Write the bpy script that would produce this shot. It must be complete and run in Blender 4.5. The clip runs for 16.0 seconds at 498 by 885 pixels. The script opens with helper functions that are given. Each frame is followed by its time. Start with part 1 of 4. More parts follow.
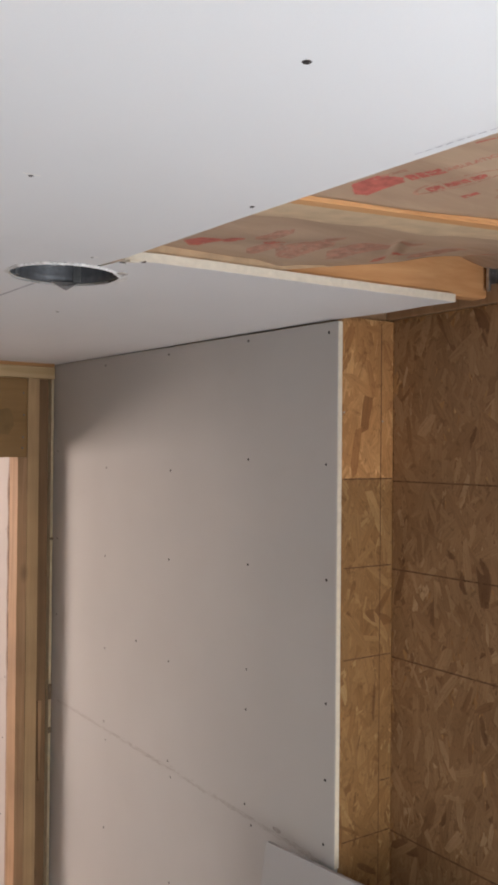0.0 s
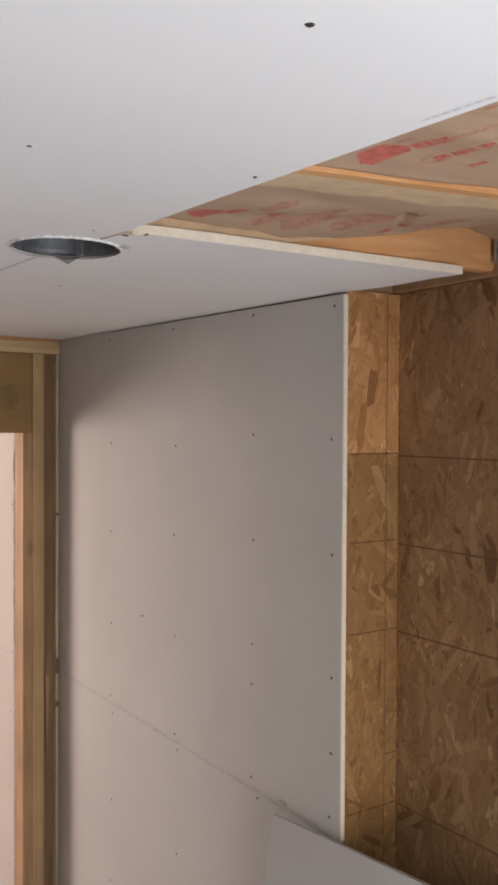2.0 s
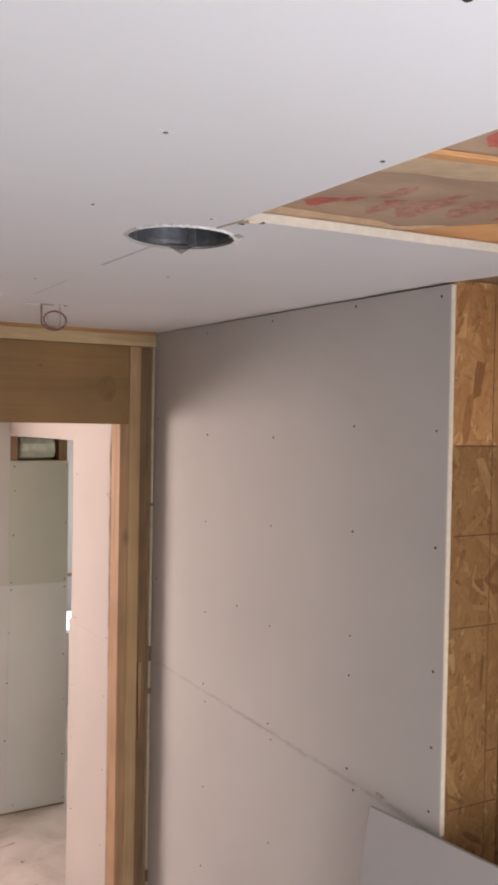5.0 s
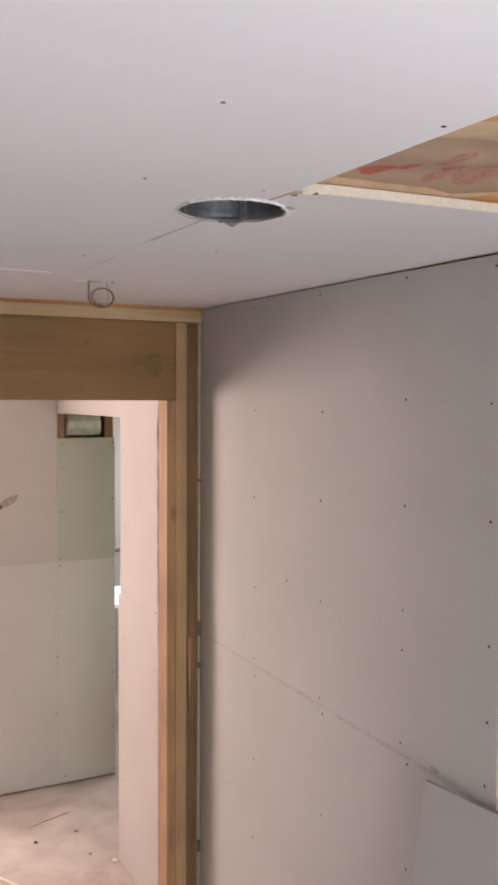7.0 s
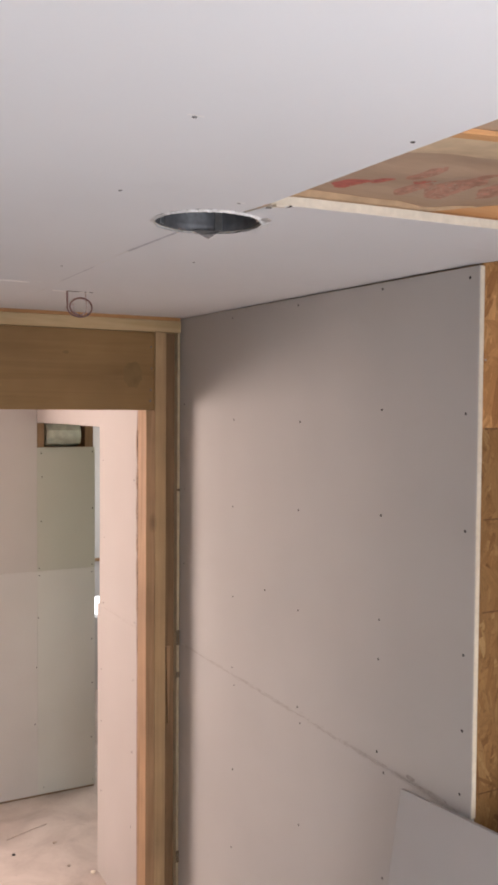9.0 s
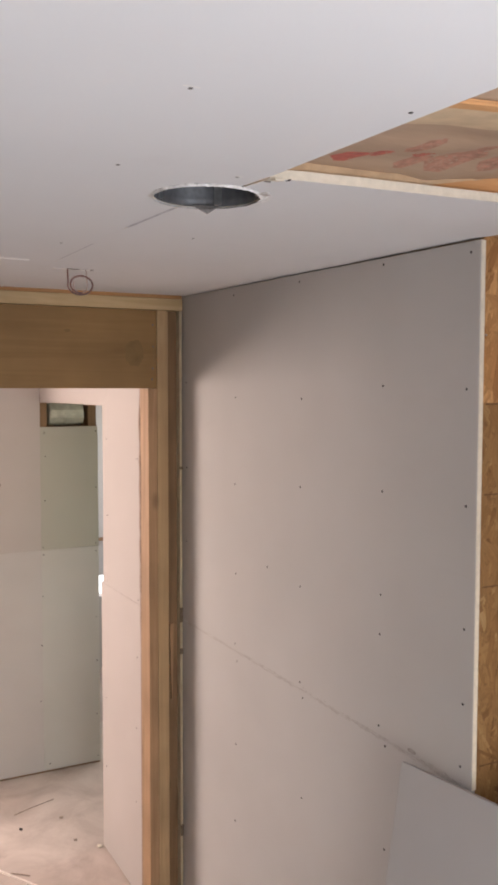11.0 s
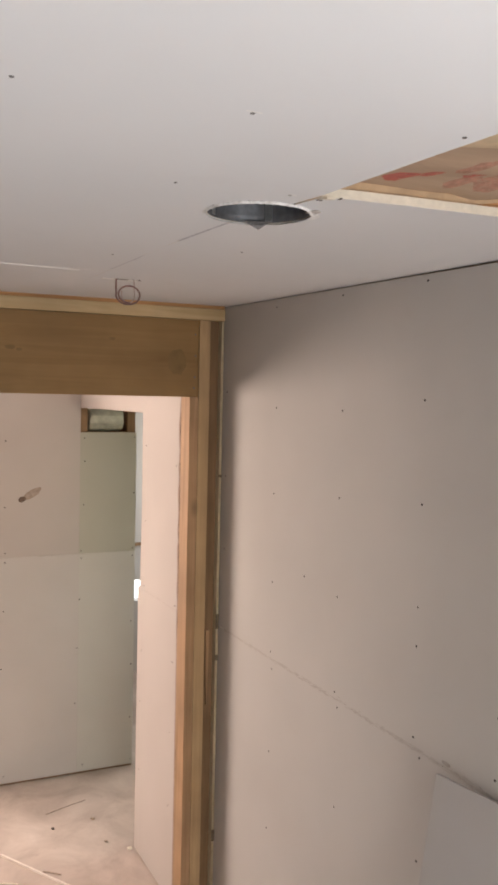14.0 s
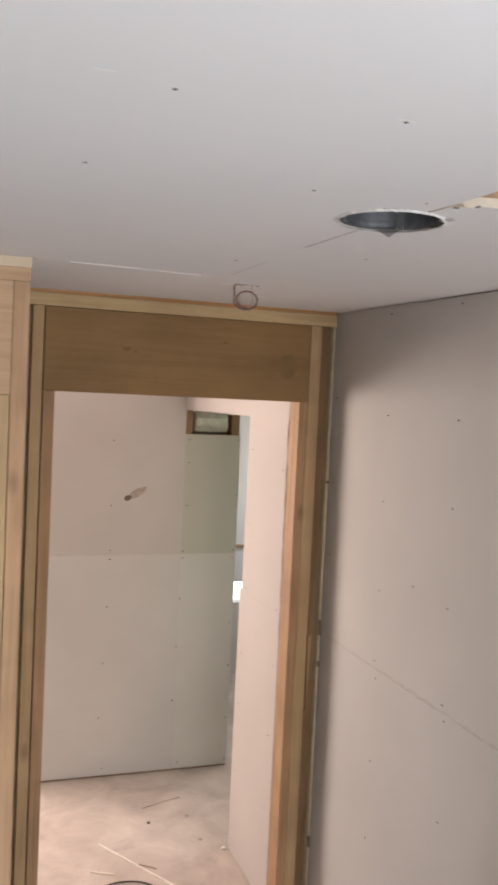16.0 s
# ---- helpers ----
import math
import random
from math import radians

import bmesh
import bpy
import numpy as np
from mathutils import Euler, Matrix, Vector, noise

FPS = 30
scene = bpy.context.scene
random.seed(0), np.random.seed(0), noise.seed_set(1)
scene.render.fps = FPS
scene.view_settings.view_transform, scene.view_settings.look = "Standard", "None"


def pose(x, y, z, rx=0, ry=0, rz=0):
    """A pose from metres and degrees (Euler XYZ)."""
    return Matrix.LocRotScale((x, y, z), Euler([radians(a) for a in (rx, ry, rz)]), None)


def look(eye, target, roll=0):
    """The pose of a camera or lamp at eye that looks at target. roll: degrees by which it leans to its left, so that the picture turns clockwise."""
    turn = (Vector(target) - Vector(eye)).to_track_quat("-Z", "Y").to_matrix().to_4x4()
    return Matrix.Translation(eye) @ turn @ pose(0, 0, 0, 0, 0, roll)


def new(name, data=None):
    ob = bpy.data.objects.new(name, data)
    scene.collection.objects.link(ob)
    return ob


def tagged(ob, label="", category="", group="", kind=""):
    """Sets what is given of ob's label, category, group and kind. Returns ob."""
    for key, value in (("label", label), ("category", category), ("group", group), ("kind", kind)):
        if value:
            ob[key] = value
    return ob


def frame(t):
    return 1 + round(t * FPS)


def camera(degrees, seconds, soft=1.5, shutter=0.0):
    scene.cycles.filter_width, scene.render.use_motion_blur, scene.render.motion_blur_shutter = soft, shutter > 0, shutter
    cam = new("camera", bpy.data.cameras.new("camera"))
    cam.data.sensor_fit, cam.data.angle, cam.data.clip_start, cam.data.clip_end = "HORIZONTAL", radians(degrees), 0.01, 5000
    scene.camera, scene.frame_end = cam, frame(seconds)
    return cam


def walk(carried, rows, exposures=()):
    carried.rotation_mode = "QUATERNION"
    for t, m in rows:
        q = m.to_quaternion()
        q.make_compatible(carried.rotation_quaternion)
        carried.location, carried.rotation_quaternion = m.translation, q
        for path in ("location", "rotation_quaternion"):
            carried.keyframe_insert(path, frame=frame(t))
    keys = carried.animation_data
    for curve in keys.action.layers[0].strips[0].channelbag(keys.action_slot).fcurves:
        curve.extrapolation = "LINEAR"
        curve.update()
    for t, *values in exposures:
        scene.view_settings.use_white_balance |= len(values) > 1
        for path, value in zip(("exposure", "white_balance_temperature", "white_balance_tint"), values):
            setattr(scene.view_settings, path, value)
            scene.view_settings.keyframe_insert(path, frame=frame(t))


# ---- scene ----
cam = camera(31.6, 16.0, soft=3.3, shutter=0.4)
PATH = [
    (0, (-1.253, -3.1, 2.128), (-0.121, -1.451, 2.146), 0.5),
    (0.5, (-1.247, -3.099, 2.128), (-0.12, -1.447, 2.122), 0.4),
    (1, (-1.241, -3.091, 2.132), (-0.114, -1.439, 2.129), 0.3),
    (1.5, (-1.255, -3.109, 2.125), (-0.124, -1.459, 2.137), 0.2),
    (2, (-1.244, -3.092, 2.128), (-0.124, -1.436, 2.089), 0.3),
    (2.5, (-1.237, -3.092, 2.122), (-0.094, -1.451, 2.075), 0.4),
    (3, (-1.25, -3.117, 2.118), (-0.1, -1.481, 2.09), -0.1),
    (3.5, (-1.26, -3.11, 2.113), (-0.128, -1.462, 2.094), 0.2),
    (4, (-1.269, -3.096, 2.113), (-0.175, -1.422, 2.074), 0.5),
    (4.5, (-1.274, -3.086, 2.114), (-0.214, -1.391, 2.07), 0.8),
    (5, (-1.298, -3.07, 2.108), (-0.328, -1.322, 2.064), 1.0),
    (7.5, (-1.315, -3.049, 2.107), (-0.427, -1.26, 2.003), 0.3),
    (8, (-1.313, -3.054, 2.109), (-0.423, -1.264, 2.025), 0.1),
    (8.5, (-1.307, -3.057, 2.106), (-0.402, -1.277, 2.007), -0.1),
    (9, (-1.307, -3.064, 2.109), (-0.383, -1.292, 2.029), 0.4),
    (11.5, (-1.302, -3.073, 2.1), (-0.393, -1.296, 1.968), -0.1),
    (12, (-1.315, -3.077, 2.101), (-0.422, -1.29, 1.995), -0.1),
    (12.5, (-1.315, -3.068, 2.104), (-0.43, -1.278, 1.993), 0.2),
    (13, (-1.321, -3.081, 2.102), (-0.438, -1.29, 1.99), 0.1),
    (13.5, (-1.333, -3.092, 2.103), (-0.463, -1.295, 1.978), 1.0),
    (14, (-1.339, -3.091, 2.107), (-0.491, -1.283, 2.0), 1.3),
    (14.5, (-1.328, -3.076, 2.104), (-0.484, -1.268, 1.956), 0.9),
    (15, (-1.346, -3.079, 2.101), (-0.55, -1.249, 1.973), 0.8),
    (15.5, (-1.362, -3.074, 2.104), (-0.605, -1.227, 1.989), 1.7),
    (16, (-1.398, -3.075, 2.108), (-0.744, -1.188, 2.004), 2.7),
]
walk(cam, [(t, look(eye, target, roll)) for t, eye, target, roll in PATH], exposures=[(0, 1.28, 6580, 10), (1.5, 1.3, 6480, 11), (2.2, 1.3, 6680, 11), (3.5, 1.35, 6650, 12), (5, 1.43, 6650, 15), (9, 1.44, 6700, 15), (13, 1.46, 6630, 12), (14.5, 1.43, 7150, 12), (15.1, 1.43, 6800, 12), (16, 1.48, 6650, 10)])

# ---- world and light ----
world = bpy.data.worlds.new("sky")
scene.world = world
world.use_nodes = True
wn = world.node_tree
sky = wn.nodes.new("ShaderNodeTexSky")
sky.sky_type = 'NISHITA'
sky.sun_disc = False
sky.sun_elevation, sky.sun_rotation = radians(38), radians(200)
wn.links.new(sky.outputs[0], wn.nodes["Background"].inputs[0])
wn.nodes["Background"].inputs[1].default_value = 0.12


def window_lamp(name, eye, target, w, h, watts, color, spread=180):
    d = bpy.data.lights.new(name, 'AREA')
    d.shape, d.size, d.size_y, d.energy, d.color, d.spread = 'RECTANGLE', w, h, watts, color, radians(spread)
    o = new(name, d)
    o.matrix_world = look(eye, target)
    return o


# sun through an unseen rear opening, added so the floor bounces light upward
sun = new("sun", bpy.data.lights.new("sun", 'SUN'))
sun.data.energy, sun.data.angle, sun.data.color = 0.42, radians(0.6), (1.0, 0.97, 0.93)
sun.matrix_world = look((0.9, -6.6, 6.8), (-0.9, -4.2, 0))
# daylight in unseen openings: east window, rear opening and the next room's west window
window_lamp("east_window_light", (0.20, -3.817, 1.5), (-3, -3.817, 2.6), 1.18, 1.10, 20.5, (0.842, 0.905, 0.972))
# rear opening is added; its lamp tilts up to lift the ceiling
window_lamp("rear_opening_light", (-0.75, -4.62, 1.15), (-0.85, -1.6, 2.3), 1.4, 1.6, 12.5, (0.842, 0.905, 0.972))
window_lamp("west_window_light", (-2.40, 2.40, 1.68), (0.0, 2.40, 1.68), 1.56, 0.74, 54, (1.0, 0.82, 0.735))
# no such window known: fill lamp added to light the green boards
window_lamp("washroom_fill_light", (1.38, 0.9, 1.5), (0.2, 1.2, 1.3), 0.6, 0.9, 2.6, (0.89, 1.0, 0.85))
# no such window known: fill lamp added to brighten the back room wall
window_lamp("back_room_fill_light", (1.42, 2.5, 1.5), (0, 2.7, 1.4), 0.75, 0.95, 5, (1.0, 0.97, 0.92))

# ---- materials ----


def nodes_of(name, rough=0.8, metal=0.0):
    m = bpy.data.materials.new(name)
    m.use_nodes = True
    t = m.node_tree
    b = t.nodes["Principled BSDF"]
    b.inputs["Roughness"].default_value, b.inputs["Metallic"].default_value = rough, metal
    return m, t, b


def ramp_node(t, stops):
    r = t.nodes.new("ShaderNodeValToRGB")
    e = r.color_ramp.elements
    while len(e) < len(stops):
        e.new(0.5)
    for k, (p, c) in enumerate(stops):
        e[k].position, e[k].color = p, (*c, 1)
    return r


def noise_node(t, vec, scale, detail=4, rough=0.55, distort=0.0):
    n = t.nodes.new("ShaderNodeTexNoise")
    n.inputs["Scale"].default_value, n.inputs["Detail"].default_value = scale, detail
    n.inputs["Roughness"].default_value, n.inputs["Distortion"].default_value = rough, distort
    t.links.new(vec, n.inputs["Vector"])
    return n


def mapped(t, scale=(1, 1, 1), rot=(0, 0, 0), source="Position"):
    if source == "Position":
        v = t.nodes.new("ShaderNodeNewGeometry").outputs["Position"]
    else:
        v = t.nodes.new("ShaderNodeTexCoord").outputs[source]
    if any(rot):
        turned = t.nodes.new("ShaderNodeMapping")
        turned.inputs["Rotation"].default_value = rot
        t.links.new(v, turned.inputs["Vector"])
        v = turned.outputs["Vector"]
    mp = t.nodes.new("ShaderNodeMapping")
    mp.inputs["Scale"].default_value = scale
    t.links.new(v, mp.inputs["Vector"])
    return mp.outputs["Vector"]


def mixed(t, fac, a, b, blend='MIX'):
    x = t.nodes.new("ShaderNodeMix")
    x.data_type, x.blend_type = 'RGBA', blend
    for sock, v in ((0, fac), (6, a), (7, b)):
        if isinstance(v, (int, float)):
            x.inputs[sock].default_value = v
        elif isinstance(v, tuple):
            x.inputs[sock].default_value = (*v, 1)
        else:
            t.links.new(v, x.inputs[sock])
    return x.outputs[2]


def bumped(t, b, height, strength, dist):
    n = t.nodes.new("ShaderNodeBump")
    n.inputs["Strength"].default_value, n.inputs["Distance"].default_value = strength, dist
    t.links.new(height, n.inputs["Height"])
    t.links.new(n.outputs[0], b.inputs["Normal"])


def paper(name, low, high, rough=0.85, stain=(0.4, 0.36, 0.33), stain_amount=0.12):
    """Board paper: soft cloudy tone, fine fibres and faint scuffs."""
    m, t, b = nodes_of(name, rough)
    big = noise_node(t, mapped(t), 1.7, 3, 0.5)
    r = ramp_node(t, [(0.3, low), (0.7, high)])
    t.links.new(big.outputs[0], r.inputs[0])
    scuff = noise_node(t, mapped(t, (1, 1, 2.5)), 5.5, 6, 0.65, 0.6)
    sr = ramp_node(t, [(0.6, (0, 0, 0)), (0.8, (stain_amount,) * 3)])
    t.links.new(scuff.outputs[0], sr.inputs[0])
    col = mixed(t, sr.outputs[0], r.outputs[0], stain)
    t.links.new(col, b.inputs["Base Color"])
    fine = noise_node(t, mapped(t), 420, 3, 0.6)
    bumped(t, b, fine.outputs[0], 0.12, 0.001)
    return m


def timber(name, dark, light, axis=2, rough=0.7, knots=True):
    """Sawn softwood with the grain along one axis, and a few knots."""
    m, t, b = nodes_of(name, rough)
    s = [34.0, 34.0, 34.0]
    s[axis] = 1.6
    vec = mapped(t, tuple(s))
    g = noise_node(t, vec, 1.0, 6, 0.62, 0.9)
    r = ramp_node(t, [(0.25, dark), (0.72, light)])
    t.links.new(g.outputs[0], r.inputs[0])
    col = r.outputs[0]
    broad = noise_node(t, mapped(t), 3.1, 3)
    br = ramp_node(t, [(0.3, (0.78, 0.76, 0.74)), (0.7, (1.08, 1.06, 1.04))])
    t.links.new(broad.outputs[0], br.inputs[0])
    col = mixed(t, 1.0, col, br.outputs[0], 'MULTIPLY')
    if knots:
        ks = [9.0, 9.0, 9.0]
        ks[axis] = 4.0
        v = t.nodes.new("ShaderNodeTexVoronoi")
        v.inputs["Scale"].default_value = 1.0
        t.links.new(mapped(t, tuple(ks)), v.inputs["Vector"])
        kr = ramp_node(t, [(0.06, (0.5, 0.5, 0.5)), (0.18, (0, 0, 0))])
        t.links.new(v.outputs["Distance"], kr.inputs[0])
        col = mixed(t, kr.outputs[0], col, tuple(0.4 * c for c in dark))
    t.links.new(col, b.inputs["Base Color"])
    bumped(t, b, g.outputs[0], 0.25, 0.0015)
    return m


def strand_board(name, gain=1.0):
    """Pressed strands: long flat straight-edged chips in several directions and tones, each with its own grain."""
    m, t, b = nodes_of(name, 0.62)
    warp = noise_node(t, mapped(t), 55, 5, 0.65)
    tones = [(0.0, (0.16, 0.074, 0.028)), (0.08, (0.245, 0.124, 0.049)), (0.35, (0.320, 0.176, 0.073)), (0.7, (0.385, 0.224, 0.096)), (0.92, (0.45, 0.278, 0.128)), (1.0, (0.54, 0.36, 0.185))]
    tones = [(p, tuple(gain * c for c in k)) for p, k in tones]
    col, h = None, None
    layers = (((27, 27, 6), (0.05, 0.05, 0.1)), ((38, 38, 7.5), (0.65, 0.6, 0.3)), ((46, 46, 9), (-0.75, -0.7, 0.7)), ((24, 24, 6), (0.25, -0.3, 0.2)),
              ((60, 60, 11), (1.15, 1.1, 0.5)), ((33, 33, 6.5), (-0.35, 0.4, 0.9)), ((90, 90, 14), (0.12, -0.1, 1.2)), ((70, 70, 12), (-1.05, 0.8, 0.4)))
    for k, (sc, rot) in enumerate(layers):
        base = mapped(t, sc, rot)
        vec = t.nodes.new("ShaderNodeVectorMath")
        vec.operation = 'MULTIPLY_ADD'
        t.links.new(warp.outputs["Color"], vec.inputs[0])
        vec.inputs[1].default_value = (0.50, 0.50, 0.22)
        t.links.new(base, vec.inputs[2])
        v = t.nodes.new("ShaderNodeTexVoronoi")
        v.distance = 'CHEBYCHEV' if k % 2 else 'EUCLIDEAN'
        v.inputs["Scale"].default_value, v.inputs["Randomness"].default_value = 1.0, 1.0
        t.links.new(vec.outputs[0], v.inputs["Vector"])
        sep = t.nodes.new("ShaderNodeSeparateColor")
        t.links.new(v.outputs["Color"], sep.inputs[0])
        r = ramp_node(t, tones)
        t.links.new(sep.outputs[0], r.inputs[0])
        grain = noise_node(t, mapped(t, (sc[0] * 5, sc[1] * 5, sc[2] * 1.2), rot), 1.0, 3)
        gr = ramp_node(t, [(0.25, (0.74, 0.72, 0.70)), (0.75, (1.18, 1.17, 1.16))])
        t.links.new(grain.outputs[0], gr.inputs[0])
        c = mixed(t, 1.0, r.outputs[0], gr.outputs[0], 'MULTIPLY')
        if col is None:
            col, h = c, sep.outputs[1]
        else:
            step = ramp_node(t, [(0.62, (0, 0, 0)), (0.76, (0.80, 0.80, 0.80))])
            t.links.new(sep.outputs[1], step.inputs[0])
            col = mixed(t, step.outputs[0], col, c)
    soft = noise_node(t, mapped(t), 4.5, 3)
    so = ramp_node(t, [(0.3, (0.78, 0.75, 0.72)), (0.7, (1.12, 1.10, 1.08))])
    t.links.new(soft.outputs[0], so.inputs[0])
    col = mixed(t, 1.0, col, so.outputs[0], 'MULTIPLY')
    t.links.new(col, b.inputs["Base Color"])
    bumped(t, b, h, 0.2, 0.001)
    return m


def plain(name, color, rough=0.7, metal=0.0, scale=40, spread=0.25, relief=0.15):
    m, t, b = nodes_of(name, rough, metal)
    n = noise_node(t, mapped(t), scale, 4)
    r = ramp_node(t, [(0.3, tuple(c * (1 - spread) for c in color)), (0.7, tuple(min(1, c * (1 + spread)) for c in color))])
    t.links.new(n.outputs[0], r.inputs[0])
    t.links.new(r.outputs[0], b.inputs["Base Color"])
    bumped(t, b, n.outputs[0], relief, 0.001)
    return m


BOARD = paper("board_paper", (0.487, 0.478, 0.465), (0.537, 0.528, 0.515))
CEILING = paper("ceiling_paper", (0.78, 0.79, 0.808), (0.815, 0.825, 0.843), stain_amount=0.05)
# far wall boards: warm light left, greenish light right put into the tones
WARM_LIT_BOARD = paper("warm_lit_board", (0.52, 0.48, 0.452), (0.575, 0.535, 0.505))
GREEN = paper("green_board", (0.47, 0.468, 0.40), (0.515, 0.513, 0.442))
GREEN_LIT_LOW = paper("green_lit_lower_board", (0.575, 0.57, 0.53), (0.635, 0.63, 0.59))
PALE_GREEN = paper("pale_lower_board", (0.57, 0.545, 0.522), (0.625, 0.60, 0.577))
PINK = paper("next_room_board", (0.455, 0.421, 0.398), (0.497, 0.463, 0.438), stain_amount=0.03)
SCAR = plain("torn_white_paper", (0.90, 0.89, 0.87), 0.9, 0, 90, 0.05, 0.03)
GYPSUM = plain("gypsum_core", (0.80, 0.735, 0.62), 0.95, 0, 90, 0.07, 0.03)
OSB = strand_board("strand_board", 1.12)
# more orange piece, its tone also raised for stronger light near the ceiling
OSB_BRIGHT = strand_board("brightened_strand_board", 1.5)


def strand_wood(name, gain=1.0, tint=(1.0, 1.0, 1.0)):
    """Single wood strands: each flake has its own tone, with fine grain along its length."""
    m, t, b = nodes_of(name, 0.5)
    own = t.nodes.new("ShaderNodeNewGeometry").outputs["Random Per Island"]
    tones = [(0.0, (0.175, 0.088, 0.040)), (0.03, (0.225, 0.118, 0.054)), (0.12, (0.275, 0.153, 0.072)), (0.5, (0.310, 0.180, 0.088)), (0.85, (0.350, 0.212, 0.108)), (0.97, (0.40, 0.255, 0.138)), (1.0, (0.47, 0.325, 0.19))]
    r = ramp_node(t, [(p, tuple(gain * a * c for a, c in zip(tint, k))) for p, k in tones])
    t.links.new(own, r.inputs[0])
    uv = t.nodes.new("ShaderNodeUVMap")
    uv.uv_map = "grain"
    mp = t.nodes.new("ShaderNodeMapping")
    mp.inputs["Scale"].default_value = (14, 330, 1)
    t.links.new(uv.outputs[0], mp.inputs["Vector"])
    g = noise_node(t, mp.outputs["Vector"], 1.0, 4, 0.6, 0.4)
    gr = ramp_node(t, [(0.25, (0.74, 0.71, 0.68)), (0.75, (1.2, 1.2, 1.2))])
    t.links.new(g.outputs[0], gr.inputs[0])
    col = mixed(t, 1.0, r.outputs[0], gr.outputs[0], 'MULTIPLY')
    fleck = noise_node(t, mapped(t), 60, 5, 0.7, 0.8)
    fr = ramp_node(t, [(0.34, (0.62, 0.56, 0.50)), (0.44, (1, 1, 1))])
    t.links.new(fleck.outputs[0], fr.inputs[0])
    col = mixed(t, 0.8, col, fr.outputs[0], 'MULTIPLY')
    broad = noise_node(t, mapped(t), 5, 3)
    br = ramp_node(t, [(0.3, (0.86, 0.84, 0.82)), (0.7, (1.1, 1.1, 1.1))])
    t.links.new(broad.outputs[0], br.inputs[0])
    t.links.new(mixed(t, 1.0, col, br.outputs[0], 'MULTIPLY'), b.inputs["Base Color"])
    bumped(t, b, g.outputs[0], 0.35, 0.0006)
    return m


STRANDS = strand_wood("wood_strands", 1.01)
# golden tint partly stands in for light falling on the return
STRANDS_GOLD = strand_wood("golden_wood_strands", 0.96, (1.03, 1.0, 0.82))
# raised tone again: orange board plus the brighter light on it
STRANDS_BRIGHT = strand_wood("brightened_wood_strands", 1.5, (1.06, 0.98, 0.82))
INK = plain("printed_ink", (0.15, 0.078, 0.04), 0.8, 0, 90, 0.4)
GREY_INK = plain("grey_ink", (0.54, 0.54, 0.58), 0.8, 0, 120, 0.3)
PALE_PINE = timber("pale_pine", (0.52, 0.37, 0.19), (0.70, 0.55, 0.33), 0)
PALE_PINE_UP = timber("pale_pine_upright", (0.50, 0.34, 0.18), (0.66, 0.49, 0.29), 2)
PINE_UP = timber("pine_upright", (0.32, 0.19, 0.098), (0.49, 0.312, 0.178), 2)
ORANGE_PINE = timber("orange_pine", (0.57, 0.27, 0.10), (0.74, 0.425, 0.20), 0, knots=False)
HEADER = timber("header_board", (0.265, 0.158, 0.060), (0.335, 0.205, 0.082), 0, knots=False)
# darker pine: shade in gaps and recesses is put into the colour
DARK_SHADED_PINE = timber("dark_shaded_pine", (0.20, 0.122, 0.064), (0.33, 0.205, 0.108), 2)
STEEL = plain("galvanised_steel", (0.48, 0.50, 0.52), 0.38, 0.9, 60, 0.3)
CAN_METAL = plain("can_metal", (0.10, 0.105, 0.115), 0.5, 0.4, 60, 0.3)
SCREW = plain("dark_screw", (0.035, 0.03, 0.03), 0.6, 0.3, 300, 0.2)
SHEATH = plain("wire_sheath", (0.22, 0.12, 0.11), 0.5, 0, 120, 0.3)
WHITE_BAG = plain("pale_duct_wrap", (0.55, 0.57, 0.48), 0.5, 0, 25, 0.2)
RED = plain("red_print", (0.50, 0.135, 0.105), 0.8, 0, 70, 0.25)
FAINT_RED = plain("faint_red_print", (0.46, 0.245, 0.178), 0.85, 0, 60, 0.3)
CORD = plain("dark_cord", (0.075, 0.058, 0.05), 0.5, 0, 60, 0.2)


def kraft_paper():
    m, t, b = nodes_of("kraft_paper", 0.6)
    n = noise_node(t, mapped(t, (4, 22, 10)), 1.0, 5, 0.6, 0.5)
    r = ramp_node(t, [(0.28, (0.40, 0.275, 0.19)), (0.72, (0.53, 0.385, 0.27))])
    t.links.new(n.outputs[0], r.inputs[0])
    t.links.new(r.outputs[0], b.inputs["Base Color"])
    w = noise_node(t, mapped(t, (7, 16, 10)), 1.0, 4, 0.5, 0.8)
    bumped(t, b, w.outputs[0], 0.5, 0.006)
    return m


KRAFT = kraft_paper()


def dusty_slab():
    m, t, b = nodes_of("dusty_concrete", 0.9)
    n = noise_node(t, mapped(t), 3.3, 6, 0.6, 0.5)
    r = ramp_node(t, [(0.3, (0.38, 0.315, 0.275)), (0.55, (0.53, 0.455, 0.405)), (0.75, (0.64, 0.565, 0.51))])
    t.links.new(n.outputs[0], r.inputs[0])
    d = noise_node(t, mapped(t), 24, 5, 0.7)
    dr = ramp_node(t, [(0.62, (0, 0, 0)), (0.78, (0.45, 0.45, 0.45))])
    t.links.new(d.outputs[0], dr.inputs[0])
    col = mixed(t, dr.outputs[0], r.outputs[0], (0.24, 0.20, 0.17))
    t.links.new(col, b.inputs["Base Color"])
    bumped(t, b, d.outputs[0], 0.35, 0.003)
    return m


SLAB = dusty_slab()
GLASS = bpy.data.materials.new("window_glass")
GLASS.use_nodes = True
_b = GLASS.node_tree.nodes["Principled BSDF"]
_b.inputs["Transmission Weight"].default_value, _b.inputs["Roughness"].default_value, _b.inputs["IOR"].default_value = 1.0, 0.0, 1.45
GLOW = bpy.data.materials.new("bright_outdoors")
GLOW.use_nodes = True
